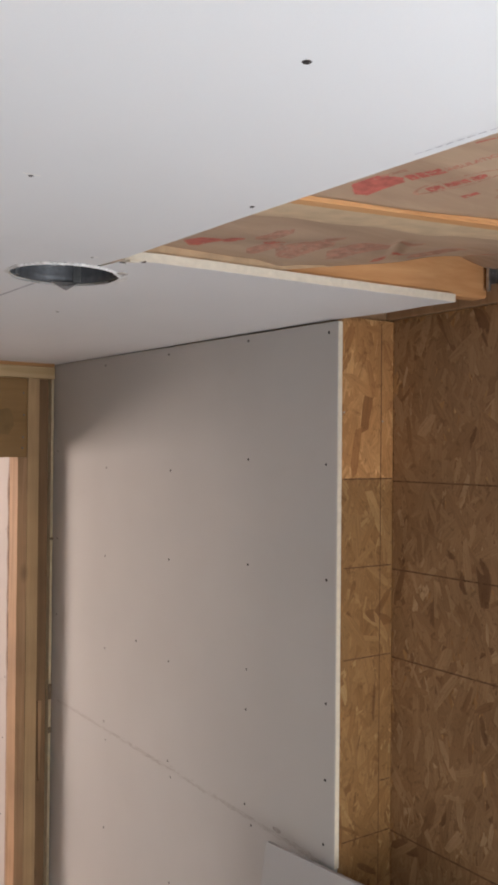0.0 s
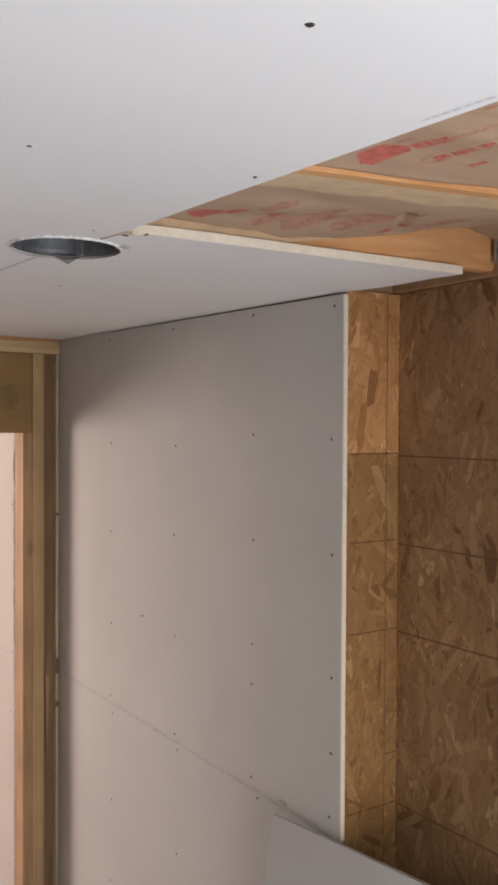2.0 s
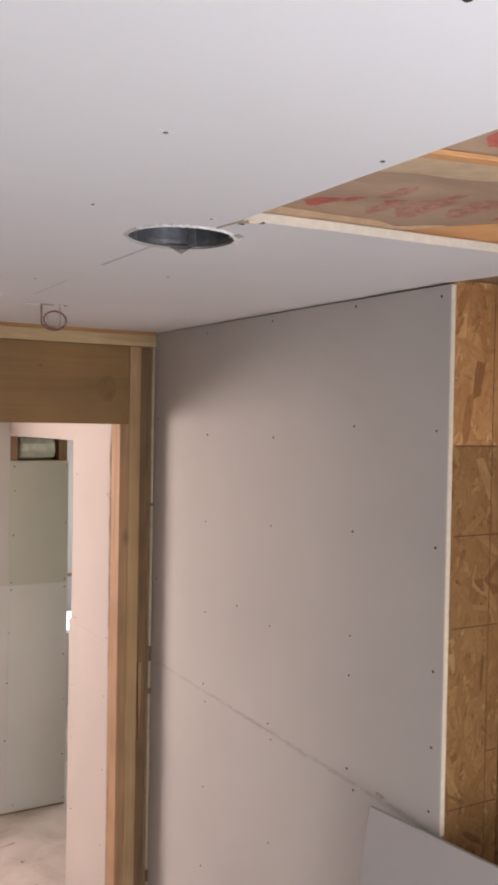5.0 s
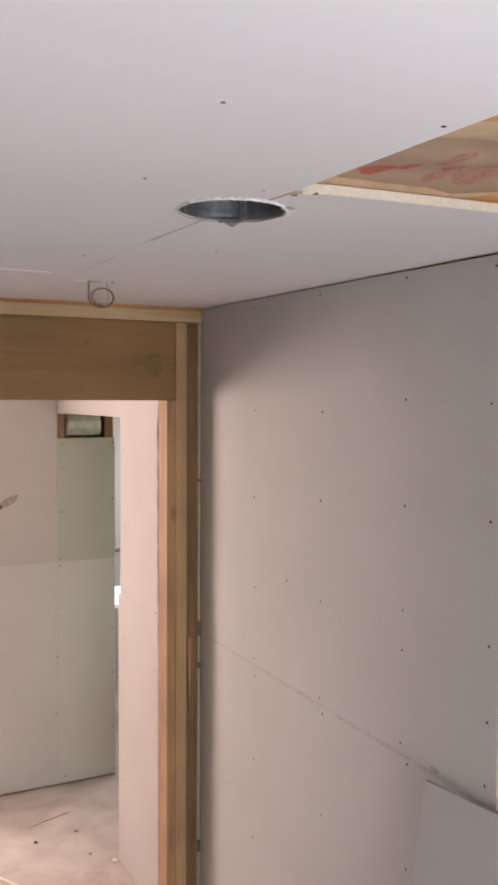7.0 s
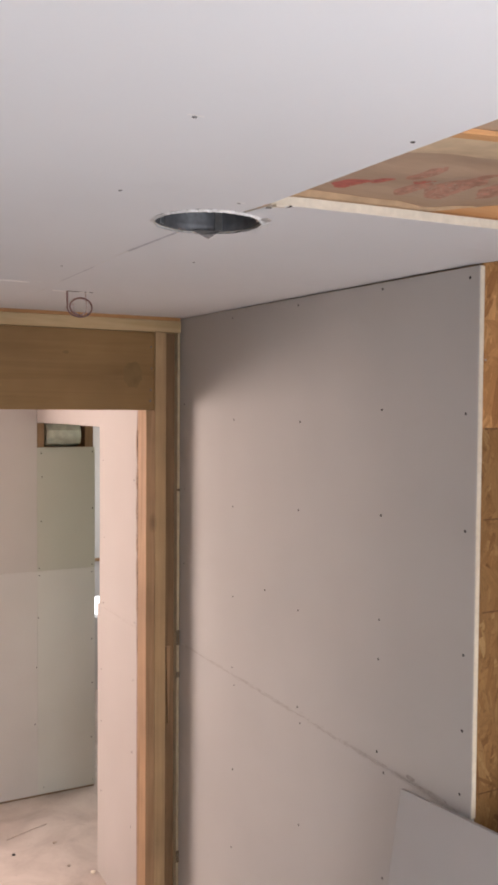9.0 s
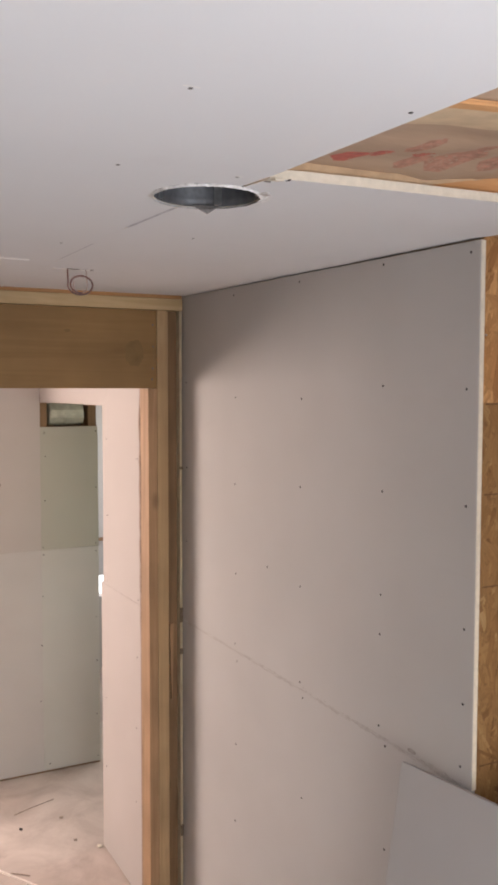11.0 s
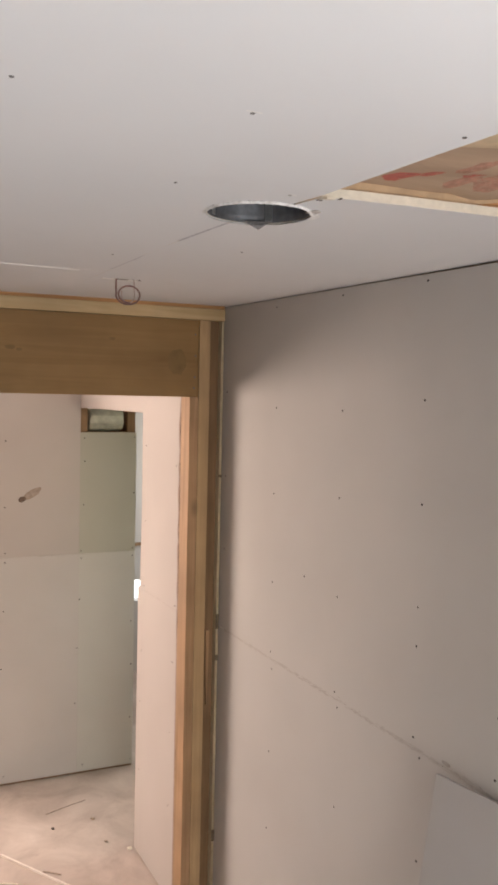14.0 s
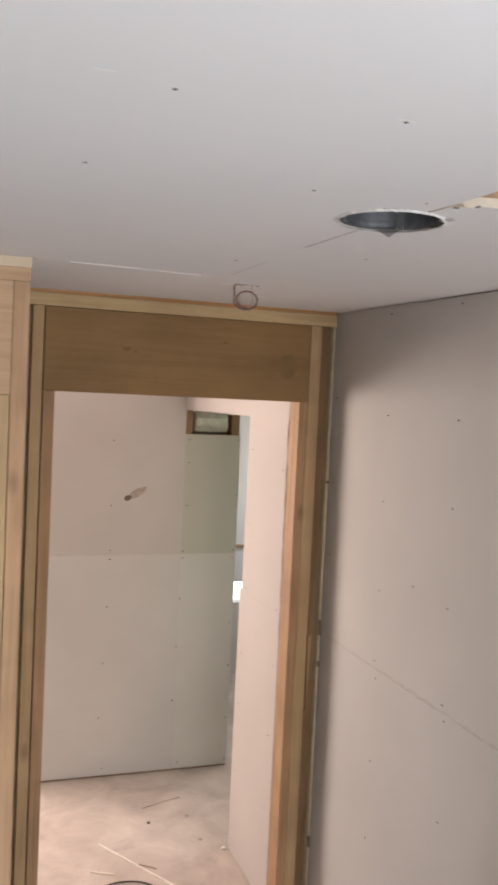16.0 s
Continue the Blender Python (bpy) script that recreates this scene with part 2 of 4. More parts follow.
_b = GLOW.node_tree.nodes["Principled BSDF"]
_b.inputs["Emission Color"].default_value, _b.inputs["Emission Strength"].default_value = (0.92, 0.97, 1.0, 1), 0.7

# ---- helpers for building ----


def mesh_of(bm, name, material):
    me = bpy.data.meshes.new(name)
    bm.to_mesh(me)
    bm.free()
    me.materials.append(material)
    return me


def part(name, bm, material, parent=None, label="", smooth=False):
    ob = new(name, mesh_of(bm, name, material))
    ob.parent = parent
    if label:
        ob["label"] = label
    if smooth:
        for p in ob.data.polygons:
            p.use_smooth = True
    return ob


def group_root(name, at, label, category, kind=""):
    e = new(name)
    e.empty_display_size = 0.05
    e.location = at
    bpy.context.view_layer.update()
    return tagged(e, label, category, "", kind)


def under(ob, parent):
    """Makes ob a part of parent and keeps it where it is."""
    ob.parent = parent
    ob.matrix_parent_inverse = parent.matrix_world.inverted()
    return ob


def slab(x0, x1, y0, y1, z0, z1, bevel=0.0, bm=None):
    bm = bm or bmesh.new()
    got = bmesh.ops.create_cube(bm, size=1, matrix=Matrix.Translation(((x0 + x1) / 2, (y0 + y1) / 2, (z0 + z1) / 2)) @ Matrix.Diagonal((x1 - x0, y1 - y0, z1 - z0, 1)))
    if bevel:
        bmesh.ops.bevel(bm, geom=list({e for v in got["verts"] for e in v.link_edges}), offset=bevel, segments=2, profile=0.6, affect='EDGES')
    return bm


def block(name, b6, material, root, label="", bevel=0.0015):
    return under(part(name, slab(*b6, bevel), material, None, label), root)


def prism(outline, z0, z1):
    """A flat plate with a free outline in the xy plane, from z0 up to z1."""
    bm = bmesh.new()
    f = bm.faces.new([bm.verts.new((x, y, z0)) for x, y in outline])
    up = bmesh.ops.extrude_face_region(bm, geom=[f])
    bmesh.ops.translate(bm, vec=(0, 0, z1 - z0), verts=[v for v in up["geom"] if isinstance(v, bmesh.types.BMVert)])
    bmesh.ops.recalc_face_normals(bm, faces=bm.faces)
    return bm


def tube(name, pts, radius, material, cyclic=False):
    """A round cord through the points, as a mesh."""
    cu = bpy.data.curves.new(name, 'CURVE')
    cu.dimensions, cu.bevel_depth, cu.bevel_resolution, cu.resolution_u = '3D', radius, 2, 6
    sp = cu.splines.new('NURBS')
    sp.points.add(len(pts) - 1)
    for p, c in zip(sp.points, pts):
        p.co = (*c, 1)
    sp.use_endpoint_u, sp.order_u, sp.use_cyclic_u = True, 3, cyclic
    tmp = new(name + "_curve", cu)
    me = bpy.data.meshes.new_from_object(tmp.evaluated_get(bpy.context.evaluated_depsgraph_get()))
    bpy.data.objects.remove(tmp)
    me.materials.clear()
    me.materials.append(material)
    for p in me.polygons:
        p.use_smooth = True
    return new(name, me)


def screw_mesh(name="screw", r=0.0038):
    bm = bmesh.new()
    bmesh.ops.create_cone(bm, cap_ends=True, segments=8, radius1=r, radius2=r * 0.6, depth=0.0012)
    return mesh_of(bm, name, SCREW)


SCREW_ME = screw_mesh()
SCREW_BIG = screw_mesh("screw_large", 0.0047)
SCREW_GREY = screw_mesh("screw_grey", 0.0036)
SCREW_GREY.materials[0] = plain("dusty_screw", (0.17, 0.165, 0.165), 0.6, 0.3, 300, 0.2)


def screw(place, axis, root, me=None):
    ob = new("screw", me or SCREW_ME)
    turn = {"-x": (0, -90, 0), "-y": (90, 0, 0), "-z": (180, 0, 0)}[axis]
    ob.matrix_world = pose(*place, *turn) @ Matrix.Diagonal((1.0, random.uniform(0.8, 1.25), 1, 1))
    bpy.context.view_layer.update()
    return under(ob, root)


C = 2.44          # underside of the ceiling boards

# ---- floor ----
floor = part("floor", slab(-3.7, 1.8, -4.9, 3.95, -0.12, 0.0), SLAB)
tagged(floor, "dusty bare concrete floor with pale plaster dust", "floor", "", "structure")

# ---- east wall: gypsum boards, strand-board return and strand-board wall ----
wall_east = group_root("wall_east", (0.09, -0.8, 0), "grey gypsum board wall with a level joint and dark screws", "wall", "structure")
block("wall_core", (0.0135, 0.29, -1.597, 0.088, 0, 2.43), DARK_SHADED_PINE, wall_east, bevel=0)
# plate in the ceiling gap, kept dark to stand for the gap's shade
block("wall_plate", (0.0135, 0.29, -1.600, 0.088, 2.4305, 2.4395), DARK_SHADED_PINE, wall_east, bevel=0)
bm = slab(0.0, 0.0127, -1.616, 0.0035, 1.2122, 2.4385, 0.0006)
for v in bm.verts:
    if v.co.z > 2.0:
        v.co.z += 0.0145 * v.co.y          # the board's top drops away from the ceiling
upper = under(part("upper_board", bm, BOARD, None, "upper gypsum board, unpainted grey paper"), wall_east)
lower = block("lower_board", (0.0, 0.0127, -1.614, 0.0035, 0.012, 1.2116), BOARD, wall_east, "lower gypsum board, unpainted grey paper", 0.0006)
block("cut_edge", (0.0012, 0.0122, -1.6185, -1.6162, 1.2135, 2.4135), GYPSUM, wall_east, "chalky white cut edge", 0.0006)
for y, zs in ((-0.035, (2.118, 1.80, 1.52)), (-0.435, (2.405,)), (-0.447, (2.067, 1.777, 1.475, 1.235)), (-0.674, (1.539,)), (-0.862, (2.405,)), (-0.874, (2.068, 1.811, 1.518, 1.232)),
              (-1.272, (2.404, 2.105, 1.841, 1.578, 1.477, 1.240)), (-1.582, (2.392, 2.098, 1.841, 1.567, 1.398, 1.254))):
    for z in zs:
        screw((-0.0004, y + random.uniform(-0.004, 0.004), z), "-x", upper)
for y, z in ((-0.46, 1.178), (-0.891, 1.190), (-1.298, 1.196), (-0.453, 0.89), (-0.889, 0.887), (-1.299, 0.927), (-0.447, 0.619), (-0.88, 0.60), (-1.29, 0.62), (-0.45, 0.33), (-0.88, 0.32)):
    screw((-0.0004, y, z), "-x", lower)
block("return_panel", (0.014, 0.1719, -1.6115, -1.5985, 0.0, 2.0655), OSB, wall_east, "strand-board return beside the gypsum edge", 0.001)
block("return_panel", (0.014, 0.1719, -1.6115, -1.5985, 2.0665, 2.4275), OSB_BRIGHT, wall_east, "more orange strand-board piece, brightened for light near the ceiling", 0.001)
for z in (2.066, 1.868, 1.664, 1.262):
    bm = slab(0.026, 0.168, -1.6124, -1.6117, z - 0.0015, z + 0.0015)
    under(part("printed_line", bm, INK), wall_east)
under(part("printed_line", slab(0.133, 0.135, -1.6126, -1.6117, 0.2, 2.42), INK), wall_east)
under(part("printed_line", slab(0.136, 0.168, -1.6124, -1.6117, 1.377, 1.3795), INK), wall_east)
for x, z in ((0.023, 2.214), (0.139, 2.197)):
    bm = bmesh.new()
    bmesh.ops.create_uvsphere(bm, u_segments=8, v_segments=5, radius=0.0024, matrix=Matrix.Translation((x, -1.6122, z)))
    under(part("nail", bm, STEEL, None, "shiny nail head", True), wall_east)

wall_osb = group_root("wall_strand_board", (0.18, -3.9, 0), "brown strand-board wall with dark printed lines", "wall", "structure")
edges = [-1.6118, -2.832, -3.212, -4.421, -4.7]
for y1, y0 in zip(edges, edges[1:]):
    for z0, z1 in (((0.0, 0.9), (2.1, 2.431)) if y1 == -3.212 else ((0.0, 2.431),)):
        block("strand_panel", (0.172, 0.185, y0 + 0.002, y1, z0, z1), OSB, wall_osb, bevel=0.001)
for y0, y1, z0, z1 in ((-3.214, -1.598, 0, 2.43), (-4.7, -4.421, 0, 2.43), (-4.4205, -3.2145, 0, 0.9), (-4.4205, -3.2145, 2.1, 2.43)):
    block("wall_core", (0.1855, 0.29, y0, y1, z0, z1), DARK_SHADED_PINE, wall_osb, bevel=0)
for z in (2.060, 1.858, 1.656, 1.258, 1.05):
    under(part("printed_line", slab(0.1711, 0.1718, -2.82, -1.614, z - 0.0016, z + 0.0016), INK), wall_osb)
block("top_plate", (0.160, 0.29, -4.7, -1.60, 2.4325, 2.470), PINE_UP, wall_osb, "brown pine top plate")
block("soffit_block", (0.0215, 0.159, -1.6015, -1.5605, 2.4285, 2.4536), PINE_UP, wall_osb)
block("soffit_block", (0.002, 0.159, -1.842, -1.5605, 2.4540, 2.50), PINE_UP, wall_osb)
block("rim_board", (0.20, 0.29, -4.7, -1.55, 2.4705, 2.72), ORANGE_PINE, wall_osb)

# ---- ceiling: gypsum boards with a missing corner and a round hole ----
HX, HY, HR = -0.641, -1.622, 0.0985


def ragged_arc(a0, a1, n, amount):
    out = []
    for k in range(n + 1):
        a = radians(a0 + (a1 - a0) * k / n)
        r = HR + amount * noise.noise((math.cos(a) * 9, math.sin(a) * 9, 3.1))
        out.append((HX + r * math.cos(a), HY + r * math.sin(a)))
    return out


# the board joint passes through the hole; angles at which it meets the rim
A_IN, A_OUT = -77, 95
gap = 0.0022
left_arc = ragged_arc(360 + A_IN - 2.0, A_OUT + 1.6, 72, 0.0045)   # the long way round, west side
right_arc = ragged_arc(A_OUT - 1.6, A_IN + 2.0, 72, 0.0045)          # east side
ceiling_west = [(-3.55, -4.7), (-0.47, -4.7), (-0.537, -3.2), (-0.571, -2.532), (-0.597, -2.1), (-0.611, -1.800)] + left_arc + [(-0.6648, -1.287), (-0.6646, -1.20), (-0.6646, -0.71), (-3.55, -0.71)]
ceiling_north = [(-3.55, -0.7092), (-0.6646, -0.7092), (-0.6646, -0.012), (-1.19, -0.006), (-3.55, -0.006)]
edge_near = [(0.072, -1.891)]
for k in range(1, 14):
    x = 0.072 + (-0.596 - 0.072) * k / 14
    edge_near.append((x, -1.891 + (x - 0.072) * -0.139 + 0.0022 * noise.noise((x * 23, 0.4, 7.7))))
ceiling_east = [(-0.6642, -0.018), (-0.6642, -1.20), (-0.6628, -1.287)] + right_arc + [(-0.6045, -1.790)] + edge_near[::-1] + [(0.0125, -1.612), (0.0125, -0.022)]
bm = prism(ceiling_west, C, C + 0.0159)


def step01(a, b, v):
    u = min(1.0, max(0.0, (v - a) / (b - a)))
    return u * u * (3 - 2 * u)


def view_drop(x, y):
    """Lowers the east board towards the wall and at its open end to fit the camera's view."""
    wall = 0.019 * min(1.61, -y) / 1.61 * step01(-0.45, 0.0, x)
    near = 0.0135 * min(1.0, max(0.0, (x + 0.62) / 0.69))
    u = step01(-1.70, -1.87, y)
    return wall * (1 - u) + near * u


for outline in (ceiling_north, ceiling_east):
    other = prism(outline, C, C + 0.0159)
    if outline is ceiling_east:
        for cx in (-0.52, -0.45, -0.38, -0.30, -0.22, -0.14, -0.07):
            bmesh.ops.bisect_plane(other, geom=other.verts[:] + other.edges[:] + other.faces[:], plane_co=(cx, 0, 0), plane_no=(1, 0, 0))
        for cy in (-1.82, -1.77, -1.72, -1.4, -1.0, -0.5):
            bmesh.ops.bisect_plane(other, geom=other.verts[:] + other.edges[:] + other.faces[:], plane_co=(0, cy, 0), plane_no=(0, 1, 0))
        for v in other.verts:
            v.co.z -= view_drop(v.co.x, v.co.y)
    tmp = bpy.data.meshes.new("tmp")
    other.to_mesh(tmp)
    other.free()
    bm.from_mesh(tmp)
    bpy.data.meshes.remove(tmp)
for f in bm.faces:
    f.material_index = 0 if abs(f.normal.z) > 0.9 else 1
ceiling = part("ceiling", bm, CEILING)
ceiling.data.materials.append(GYPSUM)
tagged(ceiling, "white gypsum board ceiling with an open corner and a cut round hole", "ceiling", "", "structure")
attic = part("ceiling_upper", slab(-3.6, 0.30, -4.7, 0.088, 2.72, 2.80), DARK_SHADED_PINE)
tagged(attic, "dark boards above the joists", "ceiling", "", "structure")
for x, y, me in ((-0.616, -2.174, SCREW_ME), (-0.893, -2.130, SCREW_GREY), (-0.819, -2.545, SCREW_BIG), (-0.854, -1.762, SCREW_GREY), (-1.170, -2.115, SCREW_GREY), (-1.214, -1.751, SCREW_GREY),
                 (-0.657, -1.776, SCREW_GREY), (-0.483, -1.203, SCREW_GREY), (-0.734, -1.001, SCREW_GREY), (-0.604, -2.575, SCREW_BIG), (-1.188, -0.70, SCREW_GREY)):
    screw((x, y, C - 0.0004), "-z", ceiling, me)

# ---- joists and paper-faced insulation ----
JOISTS = [(-1.878, -0.139), (-2.185, -0.20), (-2.612, -0.20), (-3.02, -0.20), (-3.43, -0.20), (-3.84, -0.20), (-4.25, -0.2)]
# the first joist's near face lies just behind the board's edge
for k, (yc, slope) in enumerate(JOISTS):
    x0, x1 = -0.95, 0.199
    if k == 0:
        ya, yb = -1.891 + (x0 - 0.072) * slope + 0.010, -1.891 + (x1 - 0.072) * slope + 0.010
        w0, w1 = 0.0, 0.038
    else:
        ya, yb = yc + (x0 + 0.5) * slope, yc + (x1 + 0.5) * slope
        w0, w1 = -0.019, 0.019
    j = part("joist", prism([(x0, ya + w0), (x1, yb + w0), (x1, yb + w1), (x0, ya + w1)], 2.4565 if k else 2.4425, 2.69), ORANGE_PINE)
    bmj = bmesh.new()
    bmj.from_mesh(j.data)
    bmesh.ops.bevel(bmj, geom=bmj.edges[:], offset=0.003, segments=2, affect='EDGES')
    bmj.to_mesh(j.data)
    bmj.free()
    tagged(j, "orange-toned pine ceiling joist above the boards", "joist", "ceiling joists", "structure")


def joist_y(k, x):
    yc, slope = JOISTS[k]
    return -1.891 + (x - 0.072) * slope + 0.010 if k == 0 else yc + (x + 0.5) * slope


def kraft_z(k, x, v):
    """Height of the paper facing in bay k; v runs from the near joist (0) to the far one (1)."""
    z = 2.462 + 0.004 * noise.noise((x * 6, v * 3, k))
    if k == 0:
        lift = 0.0
        for a, ha, b, hb in ((-0.70, 0.014, -0.37, 0.011), (-0.37, 0.011, -0.32, 0.001), (-0.32, 0.001, -0.22, 0.012), (-0.22, 0.010, -0.10, 0.030), (-0.10, 0.030, 0.01, 0.074), (0.01, 0.074, 0.06, 0.070), (0.06, 0.070, 0.2, 0.035)):
            if a <= x < b:
                lift = ha + (hb - ha) * (x - a) / (b - a)
        z += v ** 2.5 * (lift - 0.004) + 0.010 * math.sin(math.pi * v) ** 1.5 * (0.55 + 0.8 * noise.noise((x * 6, v * 2.2, 5)))
        z += 0.005 * noise.noise((x * 13, v * 5, 9)) * math.sin(math.pi * min(1, v * 1.1))
        z += 0.012 * max(0.0, 1 - abs(x + 0.22 - 0.25 * (v - 0.5)) / 0.018) * max(0.0, 1 - abs(v - 0.55) / 0.3)
    else:
        z += 0.010 * math.sin(math.pi * v) + 0.004 * noise.noise((x * 9, v * 4, 2 + k)) * math.sin(math.pi * v)
    return z


def kraft_at(x, y):
    """Bay, and height of the paper at a place."""
    for k in range(len(JOISTS) - 1):
        far, near = joist_y(k, x), joist_y(k + 1, x) + 0.019
        if k:
            far -= 0.019
        if near <= y <= far:
            return kraft_z(k, x, (y - near) / (far - near))
    return 2.456


for k in range(len(JOISTS) - 1):
    bm = bmesh.new()
    nx, ny = (150, 60) if k < 2 else (24, 10)
    xe = 0.155
    grid = []
    for i in range(nx + 1):
        row = []
        for j in range(ny + 1):
            v = j / ny
            x = -0.9 + (xe + 0.9) * i / nx
            if k == 0 and i == nx:
                x += 0.03 * noise.noise((v * 4, 1.5, 0))
            far, near = joist_y(k, x) - (0.019 if k else 0.001), joist_y(k + 1, x) + 0.0185
            z = kraft_z(k, x, v)
            row.append(bm.verts.new((x, near + (far - near) * v, z)))
        grid.append(row)
    for i in range(nx):
        for j in range(ny):
            bm.faces.new((grid[i][j], grid[i][j + 1], grid[i + 1][j + 1], grid[i + 1][j]))
    facing = part("insulation_facing", bm, KRAFT, None, "", True)
    tagged(facing, "wrinkled brown kraft paper insulation facing with red print", "insulation", "insulation bays")
    so = facing.modifiers.new("thickness", 'SOLIDIFY')
    so.thickness, so.offset = 0.0004, 0
    if k == 0:
        facing_far = facing
    if k == 1:
        facing_near = facing

# ---- north wall: timber door frame ----
wall_north = group_root("wall_north", (-0.6, 0.05, 0), "open timber stud frame round a doorway", "wall", "structure")
block("top_plate", (-1.20, -0.001, -0.002, 0.088, 2.386, 2.4295), PALE_PINE, wall_north, "pale yellow pine top plate")
block("upper_plate", (-1.20, -0.001, 0.004, 0.088, 2.4305, 2.469), ORANGE_PINE, wall_north, "orange pine upper plate")
block("header", (-1.084, -0.1035, 0.006, 0.088, 2.096, 2.3845), HEADER, wall_north, "brown stained header board over the doorway")
TAN_PINE = timber("tan_pine_upright", (0.40, 0.27, 0.14), (0.57, 0.40, 0.225), 2)
block("king_stud", (-0.1030, -0.060, 0.0, 0.088, 0.0, 2.3850), TAN_PINE, wall_north)
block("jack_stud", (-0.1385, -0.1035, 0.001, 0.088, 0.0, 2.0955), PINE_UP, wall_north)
# recessed stud whose shade is painted in as darker pine
block("corner_stud", (-0.0595, -0.0130, 0.030, 0.088, 0.0, 2.3850), DARK_SHADED_PINE, wall_north)
block("corner_strip", (-0.0120, -0.0015, 0.004, 0.040, 0.0, 2.3850), plain("pale_edge", (0.52, 0.44, 0.30), 0.85, 0, 30, 0.12), wall_north, "pale board edge in the corner")
block("king_stud", (-1.126, -1.0885, 0.0, 0.088, 0.0, 2.3850), TAN_PINE, wall_north)
# filler that stops a light leak; the gap's shade is its colour
block("gap_filler", (-1.199, -1.1275, 0.020, 0.088, 0.0, 2.3850), DARK_SHADED_PINE, wall_north)
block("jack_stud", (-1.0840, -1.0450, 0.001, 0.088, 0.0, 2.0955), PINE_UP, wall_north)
for z0, z1 in ((1.201, 1.258), (1.077, 1.099), (0.357, 0.402), (1.79, 1.80)):
    block("strap", (-0.0135, -0.0010, 0.0012, 0.0036, z0, z1), plain("dark_band", (0.15, 0.11, 0.07), 0.8, 0, 60, 0.3), wall_north, "dark band round the pale strip", 0.0005)
shim = bmesh.new()
for z, x0, x1 in ((0.90, -0.0400, -0.0385), (1.02, -0.0450, -0.0350), (1.195, -0.0470, -0.0330)):
    for x, y in ((x0, 0.0295), (x1, 0.0295), (x1, 0.0190), (x0, 0.0190)):
        shim.verts.new((x, y, z))
shim.verts.ensure_lookup_table()
for k in (0, 4):
    for e in range(4):
        shim.faces.new([shim.verts[i] for i in (k + e, k + (e + 1) % 4, k + 4 + (e + 1) % 4, k + 4 + e)])
shim.faces.new(shim.verts[0:4])
shim.faces.new(shim.verts[8:12])
bmesh.ops.recalc_face_normals(shim, faces=shim.faces)
under(part("shim", shim, PINE_UP, None, "pale split wooden shim"), wall_north)
for cx, cz, rx, rz in ((-0.190, 2.225, 0.036, 0.050), (-0.80, 2.255, 0.018, 0.008), (-0.77, 2.248, 0.010, 0.006), (-0.44, 2.30, 0.012, 0.006)):
    bm = bmesh.new()
    bm.faces.new([bm.verts.new((cx + rx * (1 + 0.3 * noise.noise((k, cx, 0))) * math.cos(2 * math.pi * k / 22), 0.0054, cz + rz * (1 + 0.3 * noise.noise((k, cz, 4))) * math.sin(2 * math.pi * k / 22))) for k in range(22)])
    under(part("stain", bm, plain("header_stain", (0.238, 0.150, 0.064), 0.85, 0, 25, 0.1)), wall_north)
for x, z in ((-0.118, 2.33), (-0.116, 2.25), (-0.119, 2.17), (-0.121, 2.13)):
    screw((x, 0.0055, z), "-y", wall_north, SCREW_GREY)
# back boards of the same wall, towards the next room, with a crumbled edge at the doorway
bm = bmesh.new()
n = 60
pts = []
for k in range(n + 1):
    z = 0.01 + 2.085 * k / n
    pts.append((-0.1375 + (0.006 * noise.noise((0.3, z * 37, 2)) - 0.002 if z > 1.15 else 0.0), z))
ring = [bm.verts.new((x, 0.0885, z)) for x, z in pts] + [bm.verts.new((-0.06, 0.0885, 2.095)), bm.verts.new((-0.06, 0.0885, 0.01))]
f = bm.faces.new(ring)
ext = bmesh.ops.extrude_face_region(bm, geom=[f])
bmesh.ops.translate(bm, vec=(0, 0.0127, 0), verts=[v for v in ext["geom"] if isinstance(v, bmesh.types.BMVert)])
bmesh.ops.recalc_face_normals(bm, faces=bm.faces)
under(part("back_board", bm, plain("crumbled_edge", (0.33, 0.25, 0.21), 0.95, 0, 140, 0.45), None, "crumbled gypsum edge in the reveal"), wall_north)
block("back_board", (-1.3, 0.0, 0.0885, 0.1012, 2.097, 2.43), PINK, wall_north, bevel=0.0005)
block("back_board", (-1.16, -1.046, 0.0885, 0.1012, 0.01, 2.095), PINK, wall_north, bevel=0.0005)
block("wall_core", (-3.6, -1.2, 0.0, 0.088, 0.0, 2.43), DARK_SHADED_PINE, wall_north, bevel=0)

# ---- inner wall with its own door frame, west of the doorway ----
wall_west_frame = group_root("wall_inner", (-1.5, -0.68, 0), "timber stud wall end with pale top plate and header", "wall", "structure")
YE = -0.720
WARM_PINE = timber("warm_pine", (0.56, 0.36, 0.22), (0.74, 0.52, 0.34), 0, knots=False)
# plate lies in strong light; that brightness is put into its colour
block("top_plate", (-3.55, -1.197, YE, YE + 0.089, 2.4130, 2.4395), timber("bright_lit_pine", (0.72, 0.60, 0.42), (0.88, 0.77, 0.60), 0, knots=False), wall_west_frame, "pine top plate, paled for the strong light on it")
block("lower_plate", (-3.55, -1.1985, YE + 0.001, YE + 0.089, 2.3780, 2.4125), WARM_PINE, wall_west_frame, "warm pine lower plate")
block("end_stud", (-1.2400, -1.199, YE + 0.002, YE + 0.089, 0.0, 2.3775), timber("warm_pine_upright", (0.47, 0.295, 0.17), (0.70, 0.475, 0.30), 2), wall_west_frame)
block("header", (-2.2, -1.2410, YE + 0.004, YE + 0.089, 2.084, 2.3775), WARM_PINE, wall_west_frame, "pale orange header board")
